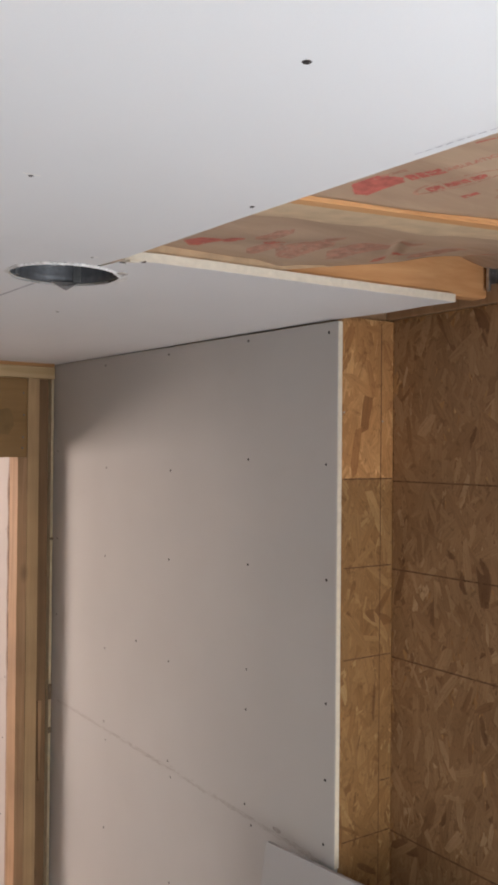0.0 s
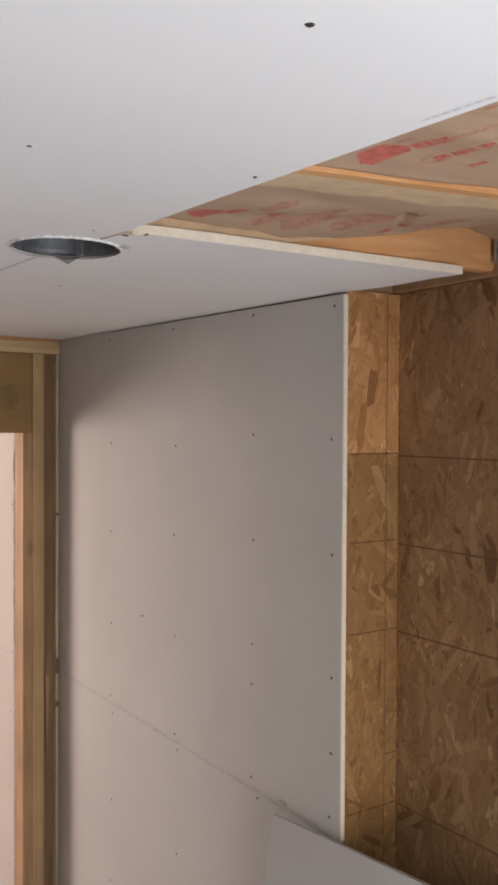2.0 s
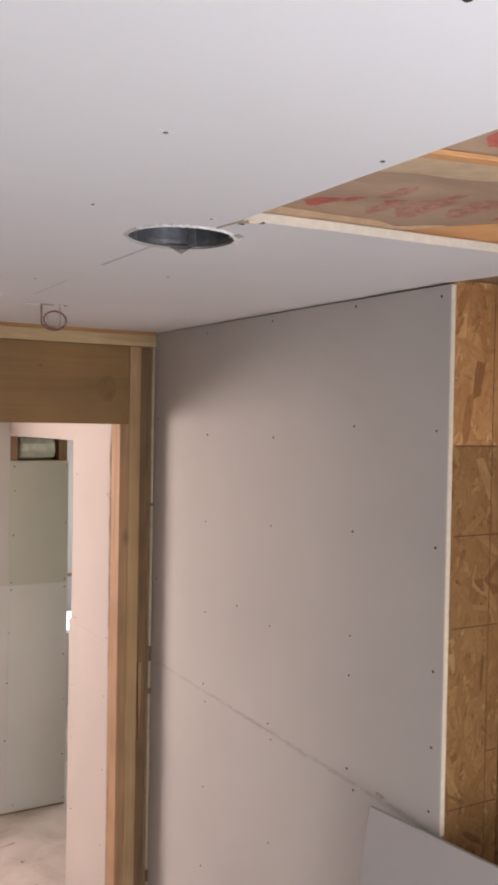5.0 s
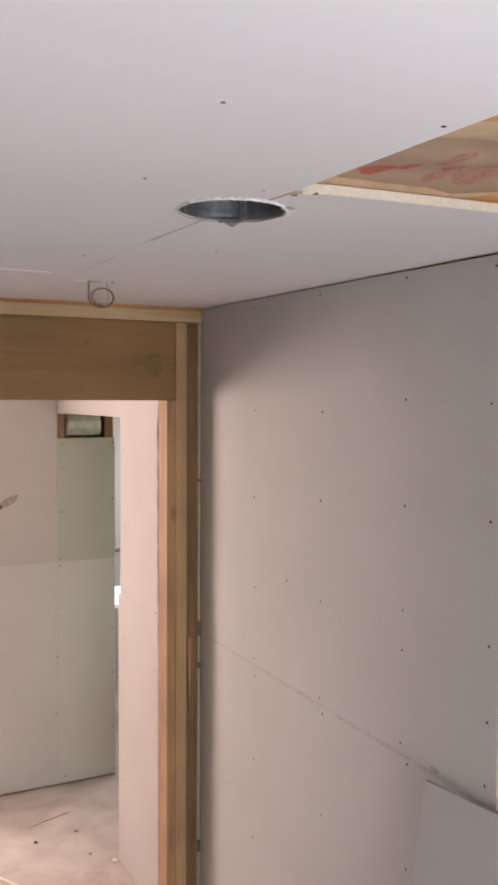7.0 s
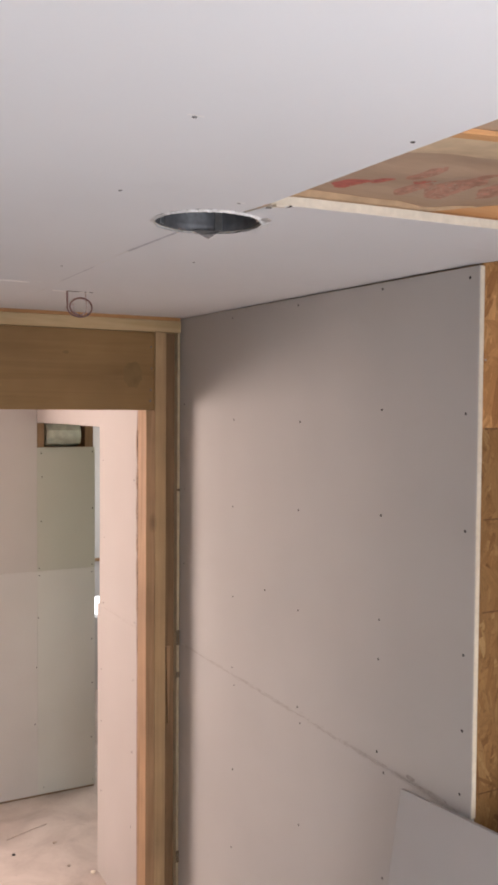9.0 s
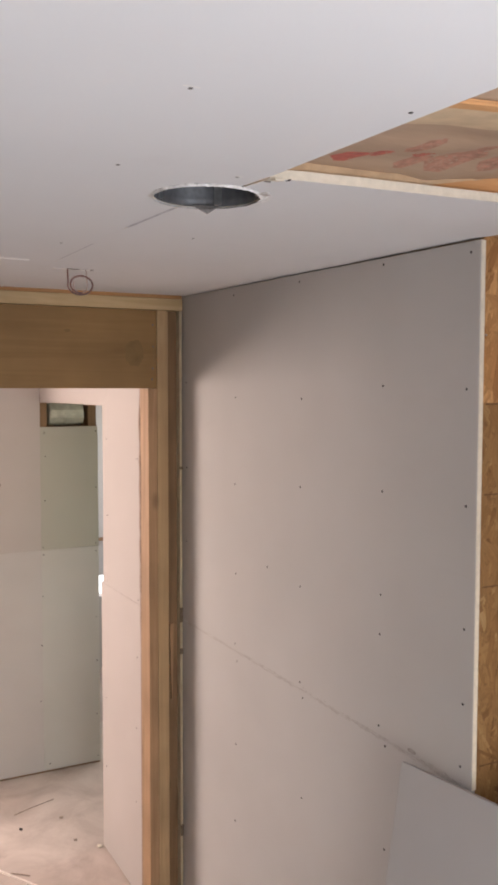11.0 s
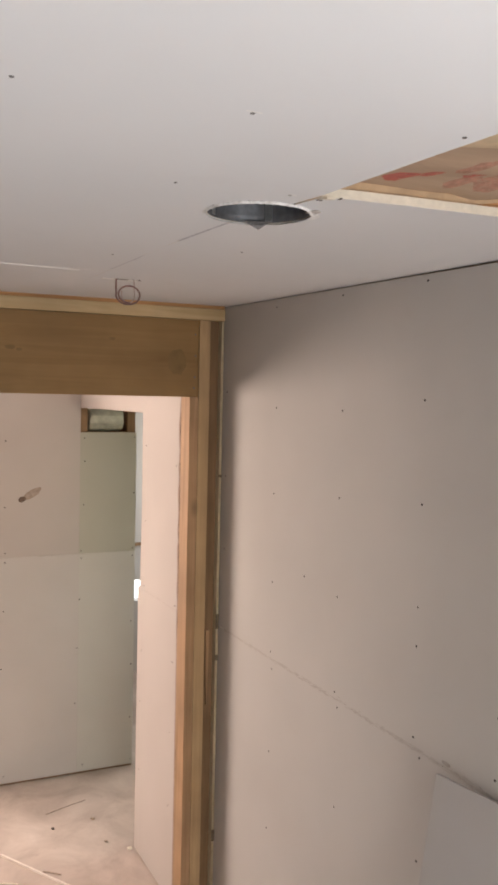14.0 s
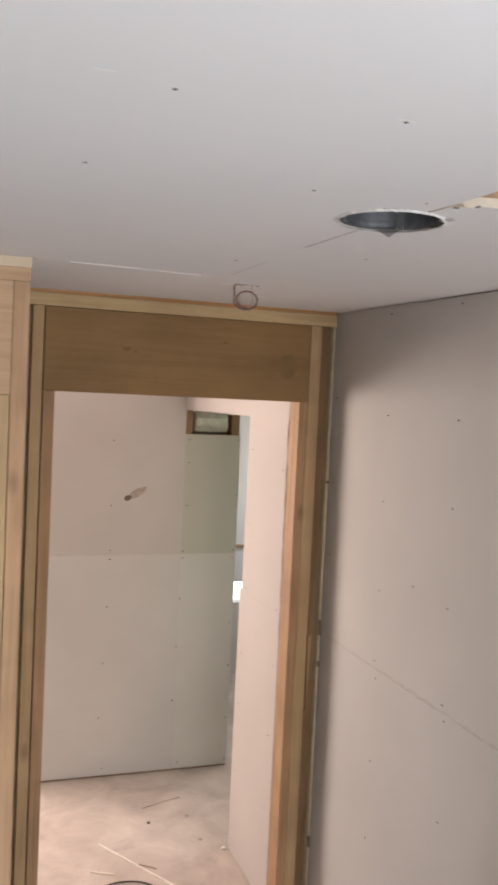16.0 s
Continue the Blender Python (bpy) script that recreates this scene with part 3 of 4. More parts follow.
block("jack_stud", (-1.2790, -1.2420, YE + 0.005, YE + 0.089, 0.0, 2.083), PALE_PINE_UP, wall_west_frame)
block("board", (-3.55, -2.2005, YE, YE + 0.089, 0.0, 2.3775), BOARD, wall_west_frame)
# board added to close the recess, its shade put in as dark pine
block("side_board", (-1.213, -1.2005, YE + 0.0895, -0.003, 0.0, 2.43), DARK_SHADED_PINE, wall_west_frame)

# ---- next room seen through the doorway ----
YF = 1.595
wall_far = group_root("wall_far", (-0.6, 1.65, 0), "gypsum board wall with screws, its warm and green light tinted in", "wall", "structure")
T = 0.0127
warm_up = block("upper_board", (-1.049, -0.1473, YF, YF + T, 1.2255, 2.43), WARM_LIT_BOARD, wall_far, "gypsum board, tinted beige for the warm light", 0.0003)
grn = block("upper_board", (-0.1469, 0.170, YF, YF + T, 1.2255, 1.887), GREEN, wall_far, "moisture-resistant gypsum board, its green partly put in for light", 0.0003)
block("upper_board", (-0.1469, 0.170, YF, YF + T, 2.06, 2.43), WARM_LIT_BOARD, wall_far, "gypsum board, tinted beige for the warm light", 0.0003)
lowb = block("lower_board", (-1.049, -0.1473, YF, YF + T, 0.011, 1.2245), PALE_GREEN, wall_far, "pale grey gypsum board", 0.0003)
block("lower_board", (-0.1469, 0.170, YF, YF + T, 0.011, 1.2245), GREEN_LIT_LOW, wall_far, "pale grey gypsum board, tinted green for the light", 0.0003)
# dark strip stands for the shade in the gap under the boards
block("base_gap_strip", (-1.048, 0.168, YF + 0.006, YF + 0.0122, 0.0, 0.0105), DARK_SHADED_PINE, wall_far)
# studs inside the opening take the shaded tone too
block("stud", (-0.165, -0.105, YF + T + 0.0005, 1.70, 0.0, 2.43), DARK_SHADED_PINE, wall_far)
block("stud", (0.120, 0.165, YF + T + 0.0005, 1.70, 0.0, 2.43), DARK_SHADED_PINE, wall_far)
block("wall_core", (-1.16, -0.166, YF + T + 0.0005, 1.70, 0.0, 2.43), DARK_SHADED_PINE, wall_far, bevel=0)
block("backing", (-0.166, 0.168, 1.702, 1.715, 0.0, 2.43), PINE_UP, wall_far, bevel=0)
for x, z in ((-0.542, 1.84), (-0.544, 1.491), (-0.541, 1.247)):
    screw((x, YF - 0.0004, z), "-y", grn)
for x, z in ((-0.125, 1.857), (0.158, 1.861), (-0.121, 1.73), (-0.125, 1.492), (-0.136, 1.240), (0.154, 1.242), (0.157, 1.551)):
    screw((x, YF - 0.0004, z), "-y", grn)
for x, z in ((-0.136, 1.201), (0.154, 1.199), (-0.541, 1.20), (-0.143, 0.974), (0.153, 0.829), (-0.152, 0.706), (0.156, 0.583), (-0.160, 0.40), (0.153, 0.28), (0.159, 0.04), (-0.115, 0.046),
             (-0.547, 0.94), (-0.557, 0.632), (-0.567, 0.331), (-0.54, 0.05)):
    screw((x, YF - 0.0004, z), "-y", lowb)

wall_side = group_root("wall_side", (-0.05, 0.4, 0), "warm-lit gypsum board wall beside the doorway, with an opening", "wall", "structure")
bm = bmesh.new()
ring = [(0.1015, 1.2315), (0.674, 1.2315), (0.667, 1.62), (0.672, 2.019), (1.150, 2.021), (1.594, 2.018), (1.594, 2.43), (0.1015, 2.43)]
f = bm.faces.new([bm.verts.new((-0.100 - 0.047 * max(0.0, y - 0.672) / 0.922, y, z)) for y, z in ring])
e = bmesh.ops.extrude_face_region(bm, geom=[f])
bmesh.ops.translate(bm, vec=(T, 0, 0), verts=[v for v in e["geom"] if isinstance(v, bmesh.types.BMVert)])
bmesh.ops.recalc_face_normals(bm, faces=bm.faces)
sideb = under(part("upper_board", bm, PINK), wall_side)
sidel = block("lower_board", (-0.100, -0.0873, 0.1015, 0.703, 0.012, 1.2295), PINK, wall_side, bevel=0.001)
block("wall_core", (-0.087, 0.008, 0.1015, 0.640, 0.0, 2.43), PINE_UP, wall_side, bevel=0)
block("door_header", (-0.087, 0.008, 0.6405, 1.594, 2.022, 2.43), PINE_UP, wall_side, bevel=0)
for y, z in ((0.232, 1.816), (0.618, 1.875), (0.612, 1.541), (0.225, 1.248), (0.62, 1.25)):
    screw((-0.1004, y, z), "-x", sideb)
for y, z in ((0.243, 1.011), (0.647, 0.948), (0.648, 0.715), (0.255, 0.713), (0.268, 0.401), (0.65, 0.40)):
    screw((-0.1004, y, z), "-x", sidel)

# plain, mostly unseen walls and ceilings that close the place and block sky leaks
for nm, b6 in (("wall_next_room_west_low", (-2.50, -2.38, 0.089, 3.70, 0, 1.30)), ("wall_next_room_west_high", (-2.50, -2.38, 0.089, 3.70, 2.06, 2.44)),
               ("wall_next_room_west_a", (-2.50, -2.38, 0.089, 1.60, 1.30, 2.06)), ("wall_next_room_west_b", (-2.50, -2.38, 3.20, 3.70, 1.30, 2.06)),
               ("wall_next_room_north", (-2.50, -1.06, 3.701, 3.80, 0, 2.44)), ("wall_next_room_inner", (-1.16, -1.06, 1.7015, 3.70, 0, 2.44)),
               # gaps in this east wall are added only for the two fill lamps
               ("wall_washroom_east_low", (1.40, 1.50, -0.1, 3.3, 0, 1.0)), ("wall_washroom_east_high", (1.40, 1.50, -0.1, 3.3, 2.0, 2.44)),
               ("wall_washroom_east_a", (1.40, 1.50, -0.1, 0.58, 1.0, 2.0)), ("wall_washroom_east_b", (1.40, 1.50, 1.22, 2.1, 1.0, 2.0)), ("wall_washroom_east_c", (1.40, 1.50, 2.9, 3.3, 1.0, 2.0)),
               ("wall_washroom_south", (0.0085, 1.4, 0.0, 0.10, 0, 2.44)), ("wall_washroom_north", (0.82, 1.4, YF, 1.71, 0, 2.44)),
               ("wall_back_room_west", (-0.10, 0.0, 1.716, 3.2, 0, 2.44)),
               ("wall_back_room_low", (0.0, 1.4, 3.2, 3.3, 0, 0.54)), ("wall_back_room_high", (0.0, 1.4, 3.2, 3.3, 0.70, 2.44)),
               ("wall_back_room_a", (0.0, 0.45, 3.2, 3.3, 0.54, 0.70)), ("wall_back_room_b", (1.15, 1.4, 3.2, 3.3, 0.54, 0.70)),
               ("wall_south_high", (-3.6, 0.29, -4.82, -4.7, 2.05, 2.8)),
               ("wall_south_a", (-3.6, -1.48, -4.82, -4.7, 0, 2.05)), ("wall_south_b", (-0.02, 0.29, -4.82, -4.7, 0, 2.05)), ("wall_outer_east_a", (0.291, 0.36, -3.214, 0.12, 0, 2.85)), ("wall_outer_east_b", (0.291, 0.36, -4.82, -4.421, 0, 2.85)), ("wall_outer_east_low", (0.291, 0.36, -4.420, -3.215, 0, 0.9)), ("wall_outer_east_high", (0.291, 0.36, -4.420, -3.215, 2.1, 2.85)),
               # unseen west wall, kept pale so that it bounces light eastward
               ("wall_west", (-3.7, -3.6, -4.82, 0.09, 0, 2.8))):
    bare = nm.startswith("wall_south")
    tagged(part(nm, slab(*b6), OSB if bare else BOARD), "plain brown strand-board wall closing the place" if bare else "plain grey gypsum board wall closing the place", "wall", "", "structure")
tagged(part("ceiling_next_rooms", slab(-2.7, 1.5, 0.0895, 3.8, 2.441, 2.85), CEILING), "plain white ceiling of the rooms beyond", "ceiling", "", "structure")
glow = part("backdrop", slab(-0.6, 2.2, 3.9, 3.92, -0.5, 2.5), GLOW)
tagged(glow, "bright hazy daylight outside the far window", "backdrop", "", "structure")

tagged(part("trim", slab(0.45, 1.15, 3.17, 3.199, 0.965, 0.985), DARK_SHADED_PINE), "dark wooden trim above the far window", "trim", "", "structure")

# ---- things ----
# half board leaning against the east wall
bm = slab(-0.0065, 0.0065, -1.22, 0.0, 0.0, 1.243, 0.0012)
# one even tone, darker than the wall boards
leaning = part("gypsum_board", bm, paper("leaning_board_paper", (0.415, 0.40, 0.395), (0.465, 0.45, 0.445)))
tagged(leaning, "offcut of grey gypsum board leaning against the lower wall", "gypsum board")
turn = Matrix.Rotation(math.atan2(0.071, 0.44), 4, 'Z') @ Matrix.Rotation(radians(10), 4, 'Y')
leaning.matrix_world = Matrix.Translation((-0.056, -1.447, 1.226)) @ turn @ Matrix.Translation((0, 0, -1.243))

# red print on the paper facing: patches of worn ink that follow the paper
PRINT_X, PRINT_Y = Vector((0.196, -0.981, 0)), Vector((-0.981, -0.196, 0))


def ink_patch(name, origin, size, material, parent, wear=0.0, cell=0.004, shape=None, label=""):
    """A block of ink, size (along the line, across it), its lower left corner at origin; worn away in spots."""
    nu, nv = max(2, int(size[0] / cell)), max(2, int(size[1] / cell))
    bm = bmesh.new()
    vs = {}

    def vert(i, j):
        if (i, j) not in vs:
            p = Vector((*origin, 0)) + PRINT_X * (size[0] * i / nu) + PRINT_Y * (size[1] * j / nv)
            vs[i, j] = bm.verts.new((p.x, p.y, kraft_at(p.x, p.y) - 0.0004))
        return vs[i, j]

    for i in range(nu):
        for j in range(nv):
            u, v = (i + 0.5) / nu, (j + 0.5) / nv
            if shape and not shape(u, v):
                continue
            if noise.noise((origin[0] * 70 + i * 0.45, j * 0.7, origin[1] * 31)) < wear - 0.6:
                continue
            bm.faces.new((vert(i, j), vert(i, j + 1), vert(i + 1, j + 1), vert(i + 1, j)))
    return part(name, bm, material, parent, label)


def lettering(text, origin, width, material, parent):
    cu = bpy.data.curves.new("lettering", 'FONT')
    cu.body = text
    tmp = new("lettering_curve", cu)
    bpy.context.view_layer.update()
    me = bpy.data.meshes.new_from_object(tmp.evaluated_get(bpy.context.evaluated_depsgraph_get()))
    bpy.data.objects.remove(tmp)
    wide = max(v.co.x for v in me.vertices)
    for v in me.vertices:
        p = Vector((*origin, 0)) + PRINT_X * (v.co.x * width / wide) + PRINT_Y * (v.co.y * width / wide * 1.15)
        v.co = (p.x, p.y, kraft_at(p.x, p.y) - 0.0005)
    me.materials.clear()
    me.materials.append(material)
    ob = new("lettering", me)
    ob.parent = parent
    return ob


def slanted(u, v):
    return abs(u - 0.5) < 0.5 - 0.35 * abs(v - 0.35)


def oval_ring(u, v):
    r = (2 * u - 1) ** 2 + (2 * v - 1) ** 2
    return 0.80 < r < 1.0 and u < 0.93


near, far_bay = facing_near, facing_far
ink_patch("logo_block", (-0.475, -2.226), (0.076, 0.046), RED, near, -0.1, 0.0025, slanted, "solid red printed block")
for du, w in ((0.078, 0.014), (0.094, 0.012), (0.108, 0.022)):
    o = Vector((-0.475, -2.226, 0)) + PRINT_X * du
    ink_patch("printed_bar", (o.x, o.y), (w, 0.021), RED, near, 0.28, 0.002)
ink_patch("printed_bar", (-0.499, -2.278), (0.052, 0.009), FAINT_RED, near, 0.35, 0.002)
lettering("INSULATION", (-0.4535, -2.358), 0.080, RED, near)
ink_patch("printed_ring", (-0.406, -2.266), (0.135, 0.036), FAINT_RED, near, 0.30, 0.0016, oval_ring)
for du, w in ((0.022, 0.022), (0.048, 0.034), (0.086, 0.022)):
    o = Vector((-0.414, -2.266, 0)) + PRINT_X * du
    ink_patch("printed_bar", (o.x, o.y), (w, 0.016), RED, near, 0.34, 0.002)
ink_patch("printed_bar", (-0.356, -2.296), (0.024, 0.011), RED, near, 0.2, 0.002)
ink_patch("printed_bar", (-0.338, -2.338), (0.08, 0.008), FAINT_RED, near, 0.4, 0.002)
ink_patch("printed_bar", (-0.278, -2.308), (0.10, 0.05), FAINT_RED, near, 0.62, 0.003)
ink_patch("printed_bar", (-0.497, -2.44), (0.045, 0.004), RED, near, 0.2, 0.002)
ink_patch("logo_block", (-0.497, -1.832), (0.078, 0.040), RED, far_bay, 0.0, 0.0025, slanted, "solid red printed block")
for o, sz, mt, wear in (((-0.470, -1.890), (0.050, 0.024), RED, 0.30), ((-0.44, -1.94), (0.085, 0.028), FAINT_RED, 0.28), ((-0.395, -1.850), (0.085, 0.030), FAINT_RED, 0.25), ((-0.405, -1.915), (0.045, 0.022), RED, 0.40),
                        ((-0.335, -1.865), (0.13, 0.055), FAINT_RED, 0.36), ((-0.345, -1.945), (0.09, 0.022), FAINT_RED, 0.32), ((-0.25, -1.895), (0.15, 0.055), FAINT_RED, 0.36), ((-0.235, -1.975), (0.12, 0.024), FAINT_RED, 0.36),
                        ((-0.165, -1.905), (0.09, 0.020), RED, 0.30), ((-0.11, -1.945), (0.13, 0.032), FAINT_RED, 0.32), ((-0.02, -1.995), (0.10, 0.020), RED, 0.34)):
    ink_patch("printed_bar", o, sz, mt, far_bay, wear - 0.08, 0.0022, slanted)

# flange of the paper folded down over the first joist's face
bm = bmesh.new()
prev = None
for k in range(61):
    x = -0.74 + 0.56 * k / 60
    yj = joist_y(0, x)
    fade = min(1.0, max(0.0, (-0.18 - x) / 0.26))
    top = max(2.456, kraft_z(0, x, 1.0) + 0.002)
    low = 2.4445 + (1 - fade) * (top - 0.0003 - 2.4445) + 0.0008 * noise.noise((x * 30, 0, 2)) * fade
    q = bm.verts.new((x, yj - 0.0022, low)), bm.verts.new((x, yj - 0.0035 - 0.002 * noise.noise((x * 14, 1, 0)), top))
    if prev:
        bm.faces.new((prev[0], q[0], q[1], prev[1]))
    prev = q
part("stapling_flange", bm, plain("tan_kraft", (0.52, 0.36, 0.22), 0.75, 0, 35, 0.15), far_bay, "pale tan stapling flange", True)

# stapling flange of the paper along the second joist; its lit paleness is painted in
bm = bmesh.new()
prev = None
for k in range(61):
    x = -0.72 + 0.84 * k / 60
    yj = joist_y(1, x) + 0.003
    wd = 0.100 - 0.075 * max(0, x + 0.5) + 0.006 * noise.noise((x * 9, 0, 4))
    a, b = bm.verts.new((x, yj, 2.4558)), bm.verts.new((x, yj + wd, kraft_at(x, yj + wd) - 0.002))
    mid = bm.verts.new((x, yj + 0.018, 2.4558))
    if prev:
        bm.faces.new((prev[0], prev[1], mid, a))
        bm.faces.new((prev[1], prev[2], b, mid))
    prev = (a, mid, b)
part("stapling_flange", bm, plain("lit_kraft", (0.62, 0.475, 0.31), 0.7, 0, 30, 0.12), far_bay, "stapling flange, paled for the light on it", True)

# rolled-down paper and batt at the end of the first bay
bm = bmesh.new()
for k in range(15):
    for j in range(9):
        u, v = k / 14, j / 8
        x = 0.045 + 0.150 * u
        low = 2.537 - 0.032 * step01(0.0, 0.75, u)
        z = 2.562 - 0.010 * u + (low - 2.562 + 0.010 * u) * v + 0.006 * noise.noise((u * 9, v * 4, 3))
        y = joist_y(0, x) - 0.004 - 0.034 * (1 - v) - 0.016 * math.sin(math.pi * v) * (0.6 + noise.noise((u * 6, v * 3, 8)))
        bm.verts.new((x, y, z))
bm.verts.ensure_lookup_table()
for k in range(14):
    for j in range(8):
        a = k * 9 + j
        bm.faces.new([bm.verts[i] for i in (a, a + 1, a + 10, a + 9)])
flap = part("paper_flap", bm, plain("torn_kraft", (0.60, 0.50, 0.38), 0.75, 0, 60, 0.25), far_bay, "torn curled paper flap", True)
flap.modifiers.new("thickness", 'SOLIDIFY').thickness = 0.002

# metal joist hanger
hanger = part("joist_hanger", slab(0.150, 0.1995, -1.893, -1.8895, 2.4555, 2.505, 0.0008), STEEL)
bm = bmesh.new()
bm.from_mesh(hanger.data)
slab(0.150, 0.155, -1.897, -1.8925, 2.4555, 2.505, 0.0008, bm)
slab(0.175, 0.181, -1.897, -1.8925, 2.4555, 2.505, 0.0008, bm)
bm.to_mesh(hanger.data)
bm.free()
hanger.matrix_world = Matrix.Translation((0, -0.0115, 0))
tagged(hanger, "galvanised steel hanger nailed to the joist end", "joist hanger")
for dx, z in ((0.165, 2.470), (0.167, 2.495), (0.19, 2.48)):
    bm = bmesh.new()
    bmesh.ops.create_uvsphere(bm, u_segments=8, v_segments=5, radius=0.003, matrix=Matrix.Translation((dx, -1.8935, z)))
    under(part("nail", bm, STEEL, None, "", True), hanger).matrix_world = hanger.matrix_world.copy()

# recessed lamp housing above the round hole
can = new("recessed_light_housing")
can.location = (HX, HY, C + 0.013)
bpy.context.view_layer.update()
tagged(can, "empty round metal recessed light housing above the hole", "light housing")


def lathe(profile, n=48):
    bm = bmesh.new()
    rings = []
    for r, z in profile:
        rings.append([bm.verts.new((r * math.cos(2 * math.pi * k / n), r * math.sin(2 * math.pi * k / n), z)) for k in range(n)])
    for a, b in zip(rings, rings[1:]):
        for k in range(n):
            bm.faces.new((a[k], a[(k + 1) % n], b[(k + 1) % n], b[k]))
    return bm


body = part("can_body", lathe([(0.0945, -0.0122), (0.0935, -0.0118), (0.0920, 0.002), (0.088, 0.055), (0.085, 0.057), (0.085, 0.130), (0.04, 0.145), (0.0005, 0.146)]), CAN_METAL, can, "dull grey metal can", True)
body.modifiers.new("thickness", 'SOLIDIFY').thickness = 0.001
for a in (52, 134, 240):
    c, sn = math.cos(radians(a)), math.sin(radians(a))
    bm = slab(-0.007, 0.007, -0.001, 0.001, -0.011, 0.05, 0.0005)
    bmesh.ops.transform(bm, matrix=Matrix.Translation((0.0895 * c, 0.0895 * sn, 0.0)) @ Matrix.Rotation(radians(a + 90), 4, 'Z'), verts=bm.verts)
    part("clip", bm, STEEL, can, "bright steel clip")

# ragged white paper fringe round the hole
bm = bmesh.new()
n = 180
inner, outer = [], []
for k in range(n):
    a = 2 * math.pi * k / n
    ri = 0.0955 - 0.0065 * max(0, noise.noise((k * 0.45, 0.3, 0)) - 0.05)
    away = (math.degrees(a) + 190) % 360 - 180          # the paper is torn back furthest on one side
    ro = 0.0978 + 0.0085 * max(0, noise.noise((math.cos(a) * 5, math.sin(a) * 5, 8.2)) + 0.12) + 0.002 * noise.noise((k * 0.8, 3, 0)) + 0.017 * math.exp(-(away / 24) ** 2)
    inner.append(bm.verts.new((HX + ri * math.cos(a), HY + ri * math.sin(a), C - 0.0040)))
    outer.append(bm.verts.new((HX + ro * math.cos(a), HY + ro * math.sin(a), C - 0.0003)))
for k in range(n):
    bm.faces.new((inner[k], inner[(k + 1) % n], outer[(k + 1) % n], outer[k]))
part("torn_fringe", bm, plain("torn_fringe_paper", (0.84, 0.825, 0.80), 0.9, 0, 130, 0.30, 0.4), ceiling, "ragged white paper fringe round the hole")

# torn paper flap and gypsum crumbs at the hole
def chip(name, corners, thick, material, label, category):
    bm = bmesh.new()
    f = bm.faces.new([bm.verts.new(c) for c in corners])
    e = bmesh.ops.extrude_face_region(bm, geom=[f])
    bmesh.ops.translate(bm, vec=(0, 0, thick), verts=[v for v in e["geom"] if isinstance(v, bmesh.types.BMVert)])
    bmesh.ops.recalc_face_normals(bm, faces=bm.faces)
    return tagged(part(name, bm, material), label, category)


TORN = plain("torn_paper", (0.50, 0.46, 0.43), 0.9, 0, 120, 0.2)
chip("torn_paper", [(-0.631, -1.537, 2.4395), (-0.584, -1.552, 2.4395), (-0.594, -1.557, 2.4335), (-0.608, -1.552, 2.4235), (-0.619, -1.546, 2.4305)], 0.0012, plain("dark_torn_paper", (0.27, 0.255, 0.25), 0.9, 0, 120, 0.2), "torn grey paper flap hanging at the hole's rim", "torn paper")
chip("gypsum_crumb", [(-0.566, -1.664, 2.4393), (-0.552, -1.672, 2.4390), (-0.550, -1.692, 2.437), (-0.563, -1.702, 2.4365), (-0.574, -1.688, 2.437)], 0.003, TORN, "broken grey paper and gypsum at the hole's rim", "gypsum crumb")
chip("gypsum_crumb", [(-0.606, -1.775, 2.4392), (-0.586, -1.781, 2.4392), (-0.582, -1.797, 2.437), (-0.600, -1.800, 2.436)], 0.003, GYPSUM, "white broken gypsum at the board corner", "gypsum crumb")
chip("gypsum_crumb", [(-0.604, -1.768, 2.4391), (-0.595, -1.770, 2.4391), (-0.596, -1.776, 2.4375), (-0.603, -1.776, 2.4375)], 0.002, SCREW, "dark broken scrap of board paper at the corner", "gypsum crumb")
chip("gypsum_crumb", [(-0.5755, -1.790, 2.4388), (-0.5715, -1.792, 2.4388), (-0.5715, -1.802, 2.438), (-0.5745, -1.803, 2.438)], 0.002, SCREW, "dark broken scrap of board paper at the corner", "gypsum crumb")

# white scored line and pencil marks on the ceiling
def ceiling_mark(name, a, b, w, material, label, drop=0.0):
    d = (Vector(b) - Vector(a)).normalized()
    n = Vector((-d.y, d.x)) * w / 2
    bm = bmesh.new()
    steps = 24
    prev = None
    for k in range(steps + 1):
        p = Vector(a).lerp(Vector(b), k / steps)
        ww = n * (0.5 + 0.8 * abs(noise.noise((p.x * 40, p.y * 40, 1))) + 0.2)
        q = tuple(bm.verts.new((p.x + ww.x * e, p.y + ww.y * e, C - 0.0006 - (drop if e == 0 else 0))) for e in (1, 0, -1))
        if prev:
            bm.faces.new((prev[0], prev[1], q[1], q[0]))
            bm.faces.new((prev[1], prev[2], q[2], q[1]))
        prev = q
    return part(name, bm, material, ceiling, label)


ceiling_mark("scored_line", (-1.10, -0.722), (-0.738, -0.694), 0.0055, SCAR, "white scored line", 0.0022)
ceiling_mark("pencil_line", (-0.664, -1.03), (-0.667, -0.75), 0.0035, GREY_INK, "faint pencil line")
# grey band drawn along the joint for the dark crack beside the hole
ceiling_mark("smudge", (-0.653, -1.505), (-0.6645, -1.27), 0.009, GREY_INK, "grey band standing for the dark joint crack")
for k in range(9):
    u = k / 8
    ceiling_mark("stamped_mark", (-0.592 + 0.010 * u, -2.440 - 0.105 * u), (-0.591 + 0.010 * u, -2.449 - 0.105 * u), 0.0022, GREY_INK, "faint stamped writing")
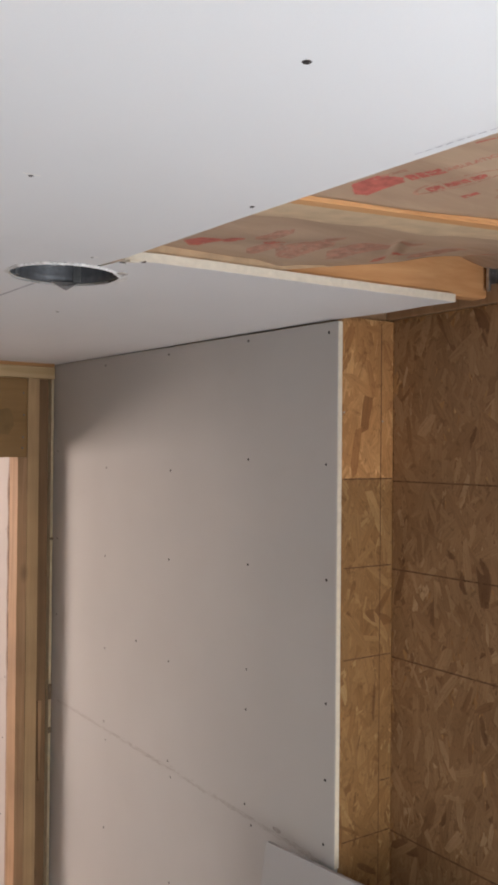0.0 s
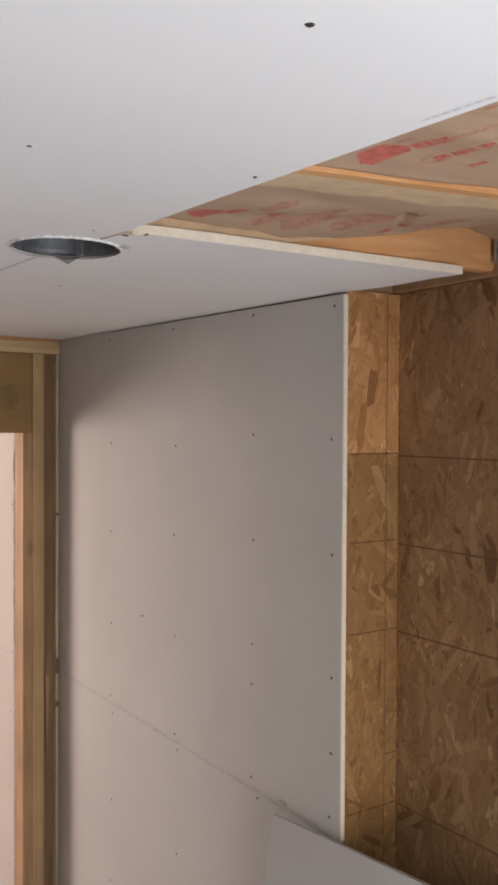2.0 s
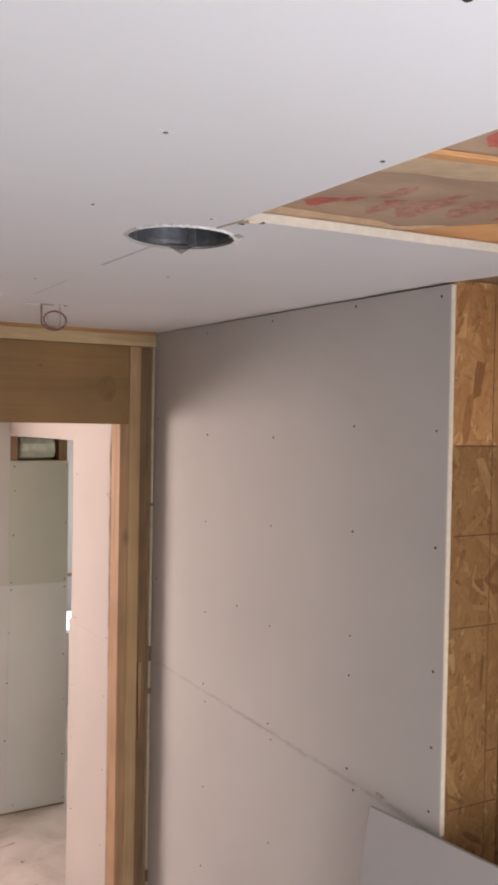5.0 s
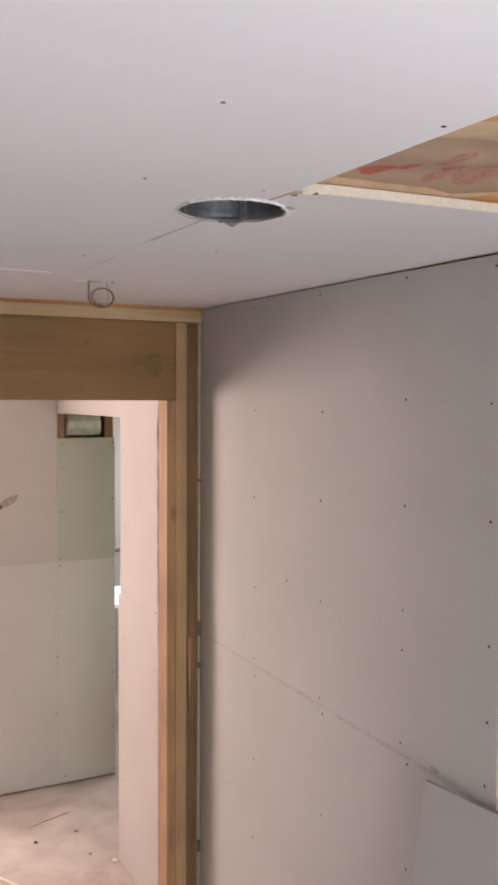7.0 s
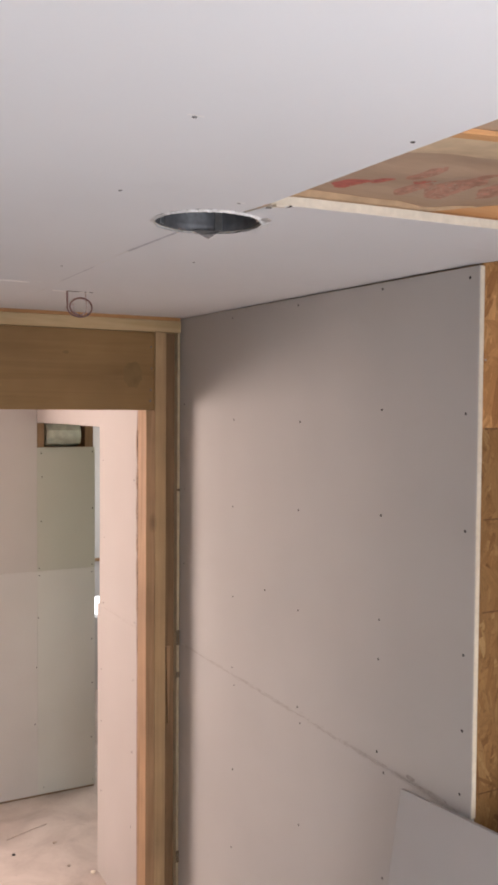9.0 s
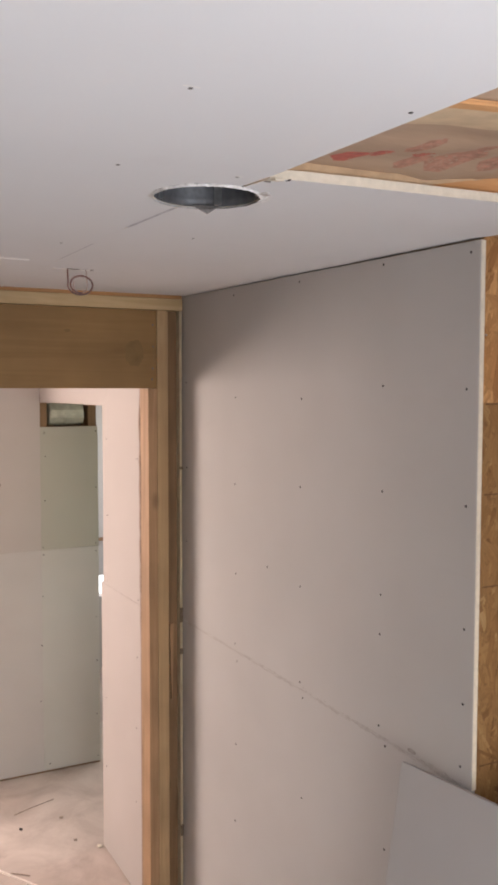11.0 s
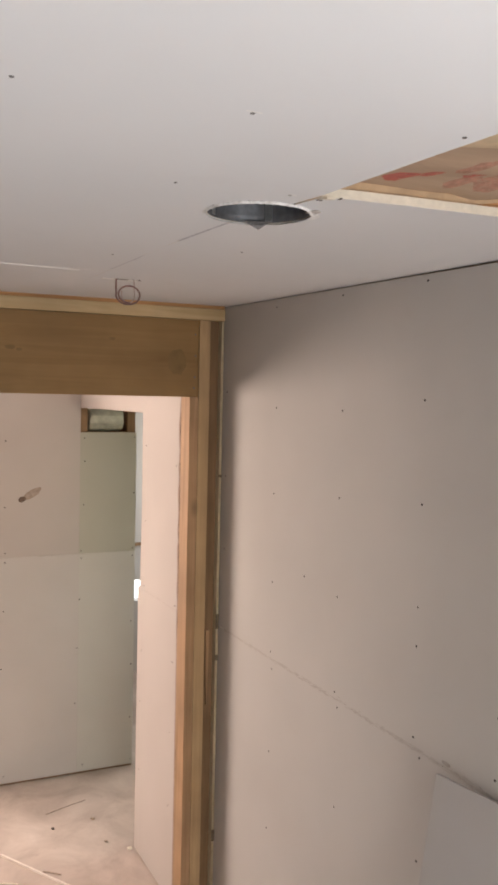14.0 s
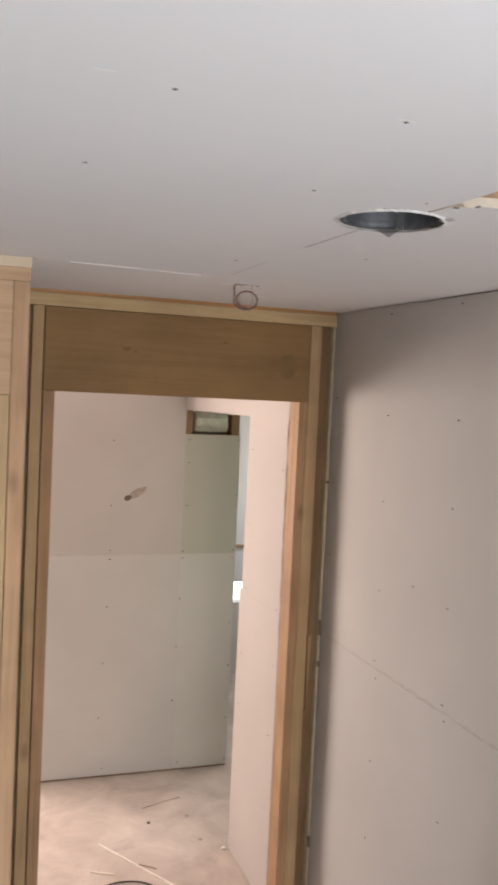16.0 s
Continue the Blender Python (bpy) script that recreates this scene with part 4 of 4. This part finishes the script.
# white scar by the nearest screw
ceiling_mark("paper_scar", (-0.615, -2.582), (-0.602, -2.590), 0.006, SCAR, "white torn paper scar")
ceiling_mark("paper_scar", (-1.262, -2.139), (-1.238, -2.139), 0.004, SCAR, "white scuff")
ceiling_mark("paper_scar", (-0.662, -1.781), (-0.648, -1.781), 0.005, SCAR, "white torn paper scar")
ceiling_mark("paper_scar", (-0.905, -2.137), (-0.884, -2.137), 0.004, SCAR, "white torn paper scar")

# loop of wire out of a slot in the ceiling
slot = new("ceiling_wire")
slot.location = (-0.556, -0.562, C)
bpy.context.view_layer.update()
tagged(slot, "loop of thin dark wire hanging from a slot in the ceiling", "wire")
part("slot", slab(-0.042, 0.036, -0.005, 0.005, -0.0008, -0.0002), SCREW, slot, "dark narrow slot")
for x0, x1 in ((-0.084, -0.043), (-0.006, 0.010), (0.014, 0.024)):
    part("torn_edge", slab(x0, x1, -0.008, 0.003, -0.0032, -0.0009, 0.001), SCAR, slot, "white torn paper edge")
loop = [(-0.040, 0, 0.004), (-0.040, 0, -0.02), (-0.0385, 0, -0.042)]
for k in range(0, 19):
    a = radians(185 + 25 * k)
    r = 1.0 - 0.009 * k
    loop.append((-0.001 + 0.038 * r * math.cos(a), 0.006 * math.sin(a * 0.5), -0.0445 + 0.029 * r * math.sin(a)))
w = tube("wire_loop", loop, 0.0026, SHEATH)
w.parent = slot
strand = [(0.016, 0.004, 0.004), (0.017, 0.004, -0.022), (0.020, 0.004, -0.045), (0.016, 0.004, -0.060), (0.002, 0.003, -0.068), (-0.014, 0.003, -0.063), (-0.024, 0.002, -0.050), (-0.022, 0.002, -0.034)]
w = tube("wire_loop", strand, 0.0017, plain("pale_wire", (0.50, 0.40, 0.38), 0.45, 0, 120, 0.2))
w.parent = slot
w["label"] = "thin pale inner wire"

# duct behind the opening high in the far wall
bm = lathe([(0.0005, -0.095), (0.060, -0.095), (0.066, -0.085), (0.066, -0.02), (0.069, 0.0), (0.066, 0.02), (0.066, 0.085), (0.060, 0.095), (0.0005, 0.095)], 10)
bmesh.ops.transform(bm, matrix=Matrix.Rotation(radians(90), 4, 'Y'), verts=bm.verts)
for v in bm.verts:
    v.co *= 1 + 0.06 * noise.noise(v.co * 22)
duct = part("duct", bm, WHITE_BAG)
duct.matrix_world = Matrix.Translation((0.005, 1.672, 1.957))
tagged(duct, "pale crumpled duct inside the wall opening", "duct")
shelf = part("duct_support", slab(-0.104, 0.119, 1.612, 1.700, 1.872, 1.888), PINE_UP)
tagged(shelf, "wooden block under the duct in the opening", "wood block")

# hole and brown oval patch on the far wall
hole = new("wall_blemish")
hole.location = (-0.45, YF - 0.0006, 1.535)
bpy.context.view_layer.update()
tagged(hole, "small dark hole and a brown oval patch on the board", "blemish")


def oval(cx, cz, rx, rz, tilt, name, material, lift, parent, n=20):
    bm = bmesh.new()
    ring = []
    for k in range(n):
        a = 2 * math.pi * k / n
        q = 1 + 0.16 * noise.noise((math.cos(a) * 2, math.sin(a) * 2, cx * 9))
        x, z = rx * math.cos(a) * q, rz * math.sin(a) * q
        ring.append(bm.verts.new((cx + x * math.cos(tilt) - z * math.sin(tilt), lift, cz + x * math.sin(tilt) + z * math.cos(tilt))))
    bm.faces.new(ring)
    return part(name, bm, material, parent)


BROWN_MARK = plain("brown_mark", (0.37, 0.30, 0.25), 0.9, 0, 45, 0.35)
oval(-0.006, -0.003, 0.020, 0.015, 0.4, "hole_edge", plain("hole_dark", (0.15, 0.105, 0.08), 0.9, 0, 80, 0.3), -0.0004, hole)
oval(0.046, 0.026, 0.054, 0.021, 0.5, "oval_patch", BROWN_MARK, 0.0, hole)

# smudges along the board joints
def joint_smudge(name, place, length, half, wear, material, parent, seed, cell=(0.006, 0.0016)):
    """Ragged dirty band: place(u, v) gives a point u along the joint and v across it."""
    bm = bmesh.new()
    vs = {}
    nu, nv = int(length / cell[0]), int(half / cell[1])

    def vert(i, j):
        if (i, j) not in vs:
            vs[i, j] = bm.verts.new(place(i * cell[0], j * cell[1]))
        return vs[i, j]

    for i in range(nu):
        for j in range(-nv, nv):
            if noise.noise((i * 0.21, j * 0.5, seed)) + 0.5 * noise.noise((i * 0.9, j * 1.1, seed + 5)) > wear + 0.55 * abs(j + 0.5) / nv:
                bm.faces.new((vert(i, j), vert(i, j + 1), vert(i + 1, j + 1), vert(i + 1, j)))
    return under(part(name, bm, material), parent)


JOINT = plain("joint_smudge", (0.440, 0.422, 0.406), 0.9, 0, 110, 0.10)
DARK_JOINT = plain("dark_joint_smudge", (0.36, 0.335, 0.32), 0.9, 0, 110, 0.2)
joint_smudge("smudge", lambda u, v: (-0.0006, -0.05 - u, 1.2118 + v), 1.54, 0.0075, -0.30, JOINT, upper, 2.3)
joint_smudge("smudge", lambda u, v: (-0.0009, -0.86 - u, 1.2150 + v), 0.74, 0.012, 0.24, JOINT, upper, 7.1)
joint_smudge("smudge", lambda u, v: (-0.0012, -1.26 - u, 1.2170 + v), 0.34, 0.006, 0.30, DARK_JOINT, upper, 3.7)
joint_smudge("smudge", lambda u, v: (-0.1006, 0.12 + u, 1.2305 + v), 0.52, 0.006, -0.2, plain("pale_joint_smudge", (0.455, 0.418, 0.392), 0.9, 0, 110, 0.1), sidel, 4.4)
joint_smudge("smudge", lambda u, v: (-1.04 + u, YF - 0.0006, 1.2250 + v), 1.2, 0.006, 0.0, plain("grey_joint_smudge", (0.52, 0.495, 0.455), 0.9, 0, 110, 0.08), lowb, 9.4)
bm = bmesh.new()
bm.faces.new([bm.verts.new((-0.0015, -1.408 + 0.016 * math.cos(a) * (1 + 0.4 * noise.noise((a, 1, 0))), 1.224 + 0.006 * math.sin(a))) for a in (2 * math.pi * k / 18 for k in range(18))])
under(part("smudge", bm, DARK_JOINT), upper)

# on the next room's floor
stick = part("wood_strip", slab(-0.32, 0.32, -0.0045, 0.0045, 0, 0.008, 0.001), plain("pale_strip", (0.74, 0.68, 0.62), 0.8, 0, 60, 0.1))
stick.matrix_world = Matrix.Translation((-0.505, 0.605, 0.0)) @ Matrix.Rotation(math.atan2(-0.543, 0.33), 4, 'Z')
tagged(stick, "thin pale wood strip lying on the concrete", "wood strip")
pts = []
for k in range(30):
    a = radians(20 + 11 * k)
    pts.append((-0.63 + 0.155 * math.cos(a), 0.40 + 0.145 * math.sin(a), 0.005))
cord = tube("cord", pts, 0.0034, CORD)
tagged(cord, "dark brown cord coiled on the concrete floor", "cord")
for x, y, r, m, nm, lab in ((-0.402, 1.035, 0.009, SCREW, "pebble", "small dark crumb of debris on the floor"), (-0.20, 1.06, 0.010, BROWN_MARK, "pebble", "small brown crumb of debris on the floor"),
                            (-0.20, 0.82, 0.009, BROWN_MARK, "pebble", "small brown crumb of debris on the floor"),
                            (-0.31, 0.38, 0.008, BROWN_MARK, "pebble", "small brown crumb of debris on the floor"),
                            (-0.117, 0.712, 0.012, GYPSUM, "gypsum_crumb", "white broken gypsum crumb at the board's foot")):
    bm = bmesh.new()
    bmesh.ops.create_icosphere(bm, subdivisions=2, radius=r)
    for v in bm.verts:
        v.co *= 1 + 0.5 * noise.noise(v.co * 90 + Vector((x * 9, y * 7, 0)))
        v.co.z = max(v.co.z * 0.5, -r * 0.3) + r * 0.3
    ob = part(nm, bm, m)
    ob.location = (x, y, 0)
    tagged(ob, lab, "debris")
for pts, rad, mat, nm, lab in (([(-0.744, 0.659, 0.003), (-0.70, 0.634, 0.004), (-0.645, 0.611, 0.003)], 0.003, GYPSUM, "wood_strip", "short pale wood splint on the concrete"),
                               ([(-0.526, 0.667, 0.003), (-0.50, 0.652, 0.005), (-0.459, 0.614, 0.003)], 0.0035, BROWN_MARK, "splinter", "short dark wood splinter on the concrete")):
    tagged(tube(nm, pts, rad, mat), lab, "debris")
twig = tube("splinter", [(-0.40, 1.185, 0.003), (-0.32, 1.22, 0.006), (-0.186, 1.264, 0.003)], 0.0016, BROWN_MARK)
tagged(twig, "thin dark wood splinter on the concrete", "splinter")


# ---- pressed strands on the faces of the strand boards ----
def strand_layer(parent, place, width, z0, z1, count, depth, material, seed):
    """Thin overlapping flakes; place(u, z, d) gives a point u along the panel, at height z, d proud of it."""
    rng = random.Random(seed)
    verts, faces, uvs = [], [], []
    levels = list(range(count))          # every flake lies at a height of its own
    rng.shuffle(levels)
    for number in range(count):
        kind = rng.random()
        if kind < 0.42:
            ln, wd = rng.uniform(0.06, 0.115), rng.uniform(0.014, 0.034)
        elif kind < 0.8:
            ln, wd = rng.uniform(0.04, 0.09), rng.uniform(0.008, 0.020)
        else:
            ln, wd = rng.uniform(0.02, 0.05), rng.uniform(0.003, 0.009)
        cu, cz = rng.uniform(0, width), rng.uniform(z0, z1)
        ang = math.pi / 2 + rng.gauss(0, 0.55)
        ca, sa = math.cos(ang), math.sin(ang)
        d = depth * (0.15 + 0.85 * levels[number] / count)
        skew = rng.uniform(-0.5, 0.5) * wd
        n = 4
        top = [(-ln / 2 + ln * k / n + skew * (0.5 if k in (0, n) else 0), wd / 2 * rng.uniform(0.72, 1.0) * (rng.uniform(0.1, 0.9) if k in (0, n) else 1)) for k in range(n + 1)]
        low = [(-ln / 2 + ln * k / n - skew * (0.5 if k in (0, n) else 0), -wd / 2 * rng.uniform(0.72, 1.0) * (rng.uniform(0.1, 0.9) if k in (0, n) else 1)) for k in range(n + 1)]
        pts = [(cu + a * ca - c * sa, cz + a * sa + c * ca) for a, c in low + top[::-1]]
        du = max(0.0, -min(p[0] for p in pts)) - max(0.0, max(p[0] for p in pts) - width)
        dz = max(0.0, z0 - min(p[1] for p in pts)) - max(0.0, max(p[1] for p in pts) - z1)
        base = len(verts)
        ou, ov = rng.uniform(0, 40), rng.uniform(0, 40)
        for (a, c), (u, z) in zip(low + top[::-1], pts):
            verts.append(place(u + du, z + dz, d))
            uvs.append((a + ou, c + ov))
        m = 2 * n + 1
        faces += [(base + k, base + k + 1, base + m - k - 1, base + m - k) for k in range(n)]
    me = bpy.data.meshes.new("strands")
    me.from_pydata(verts, [], faces)
    layer = me.uv_layers.new(name="grain")
    for lp in me.loops:
        layer.data[lp.index].uv = uvs[lp.vertex_index]
    me.materials.append(material)
    return tagged(under(new("strands", me), parent), "", "", "", "stuff")


strand_layer(wall_osb, lambda u, z, d: (0.1719 - d, -1.6140 - u, z), 1.214, 0.02, 2.430, 14000, 0.0006, STRANDS, 11)
strand_layer(wall_east, lambda u, z, d: (0.0155 + u, -1.6116 - d, z), 0.1560, 0.02, 2.0650, 1900, 0.0007, STRANDS_GOLD, 5)
strand_layer(wall_east, lambda u, z, d: (0.0155 + u, -1.6116 - d, z), 0.1560, 2.0668, 2.4272, 420, 0.0007, STRANDS_BRIGHT, 8)
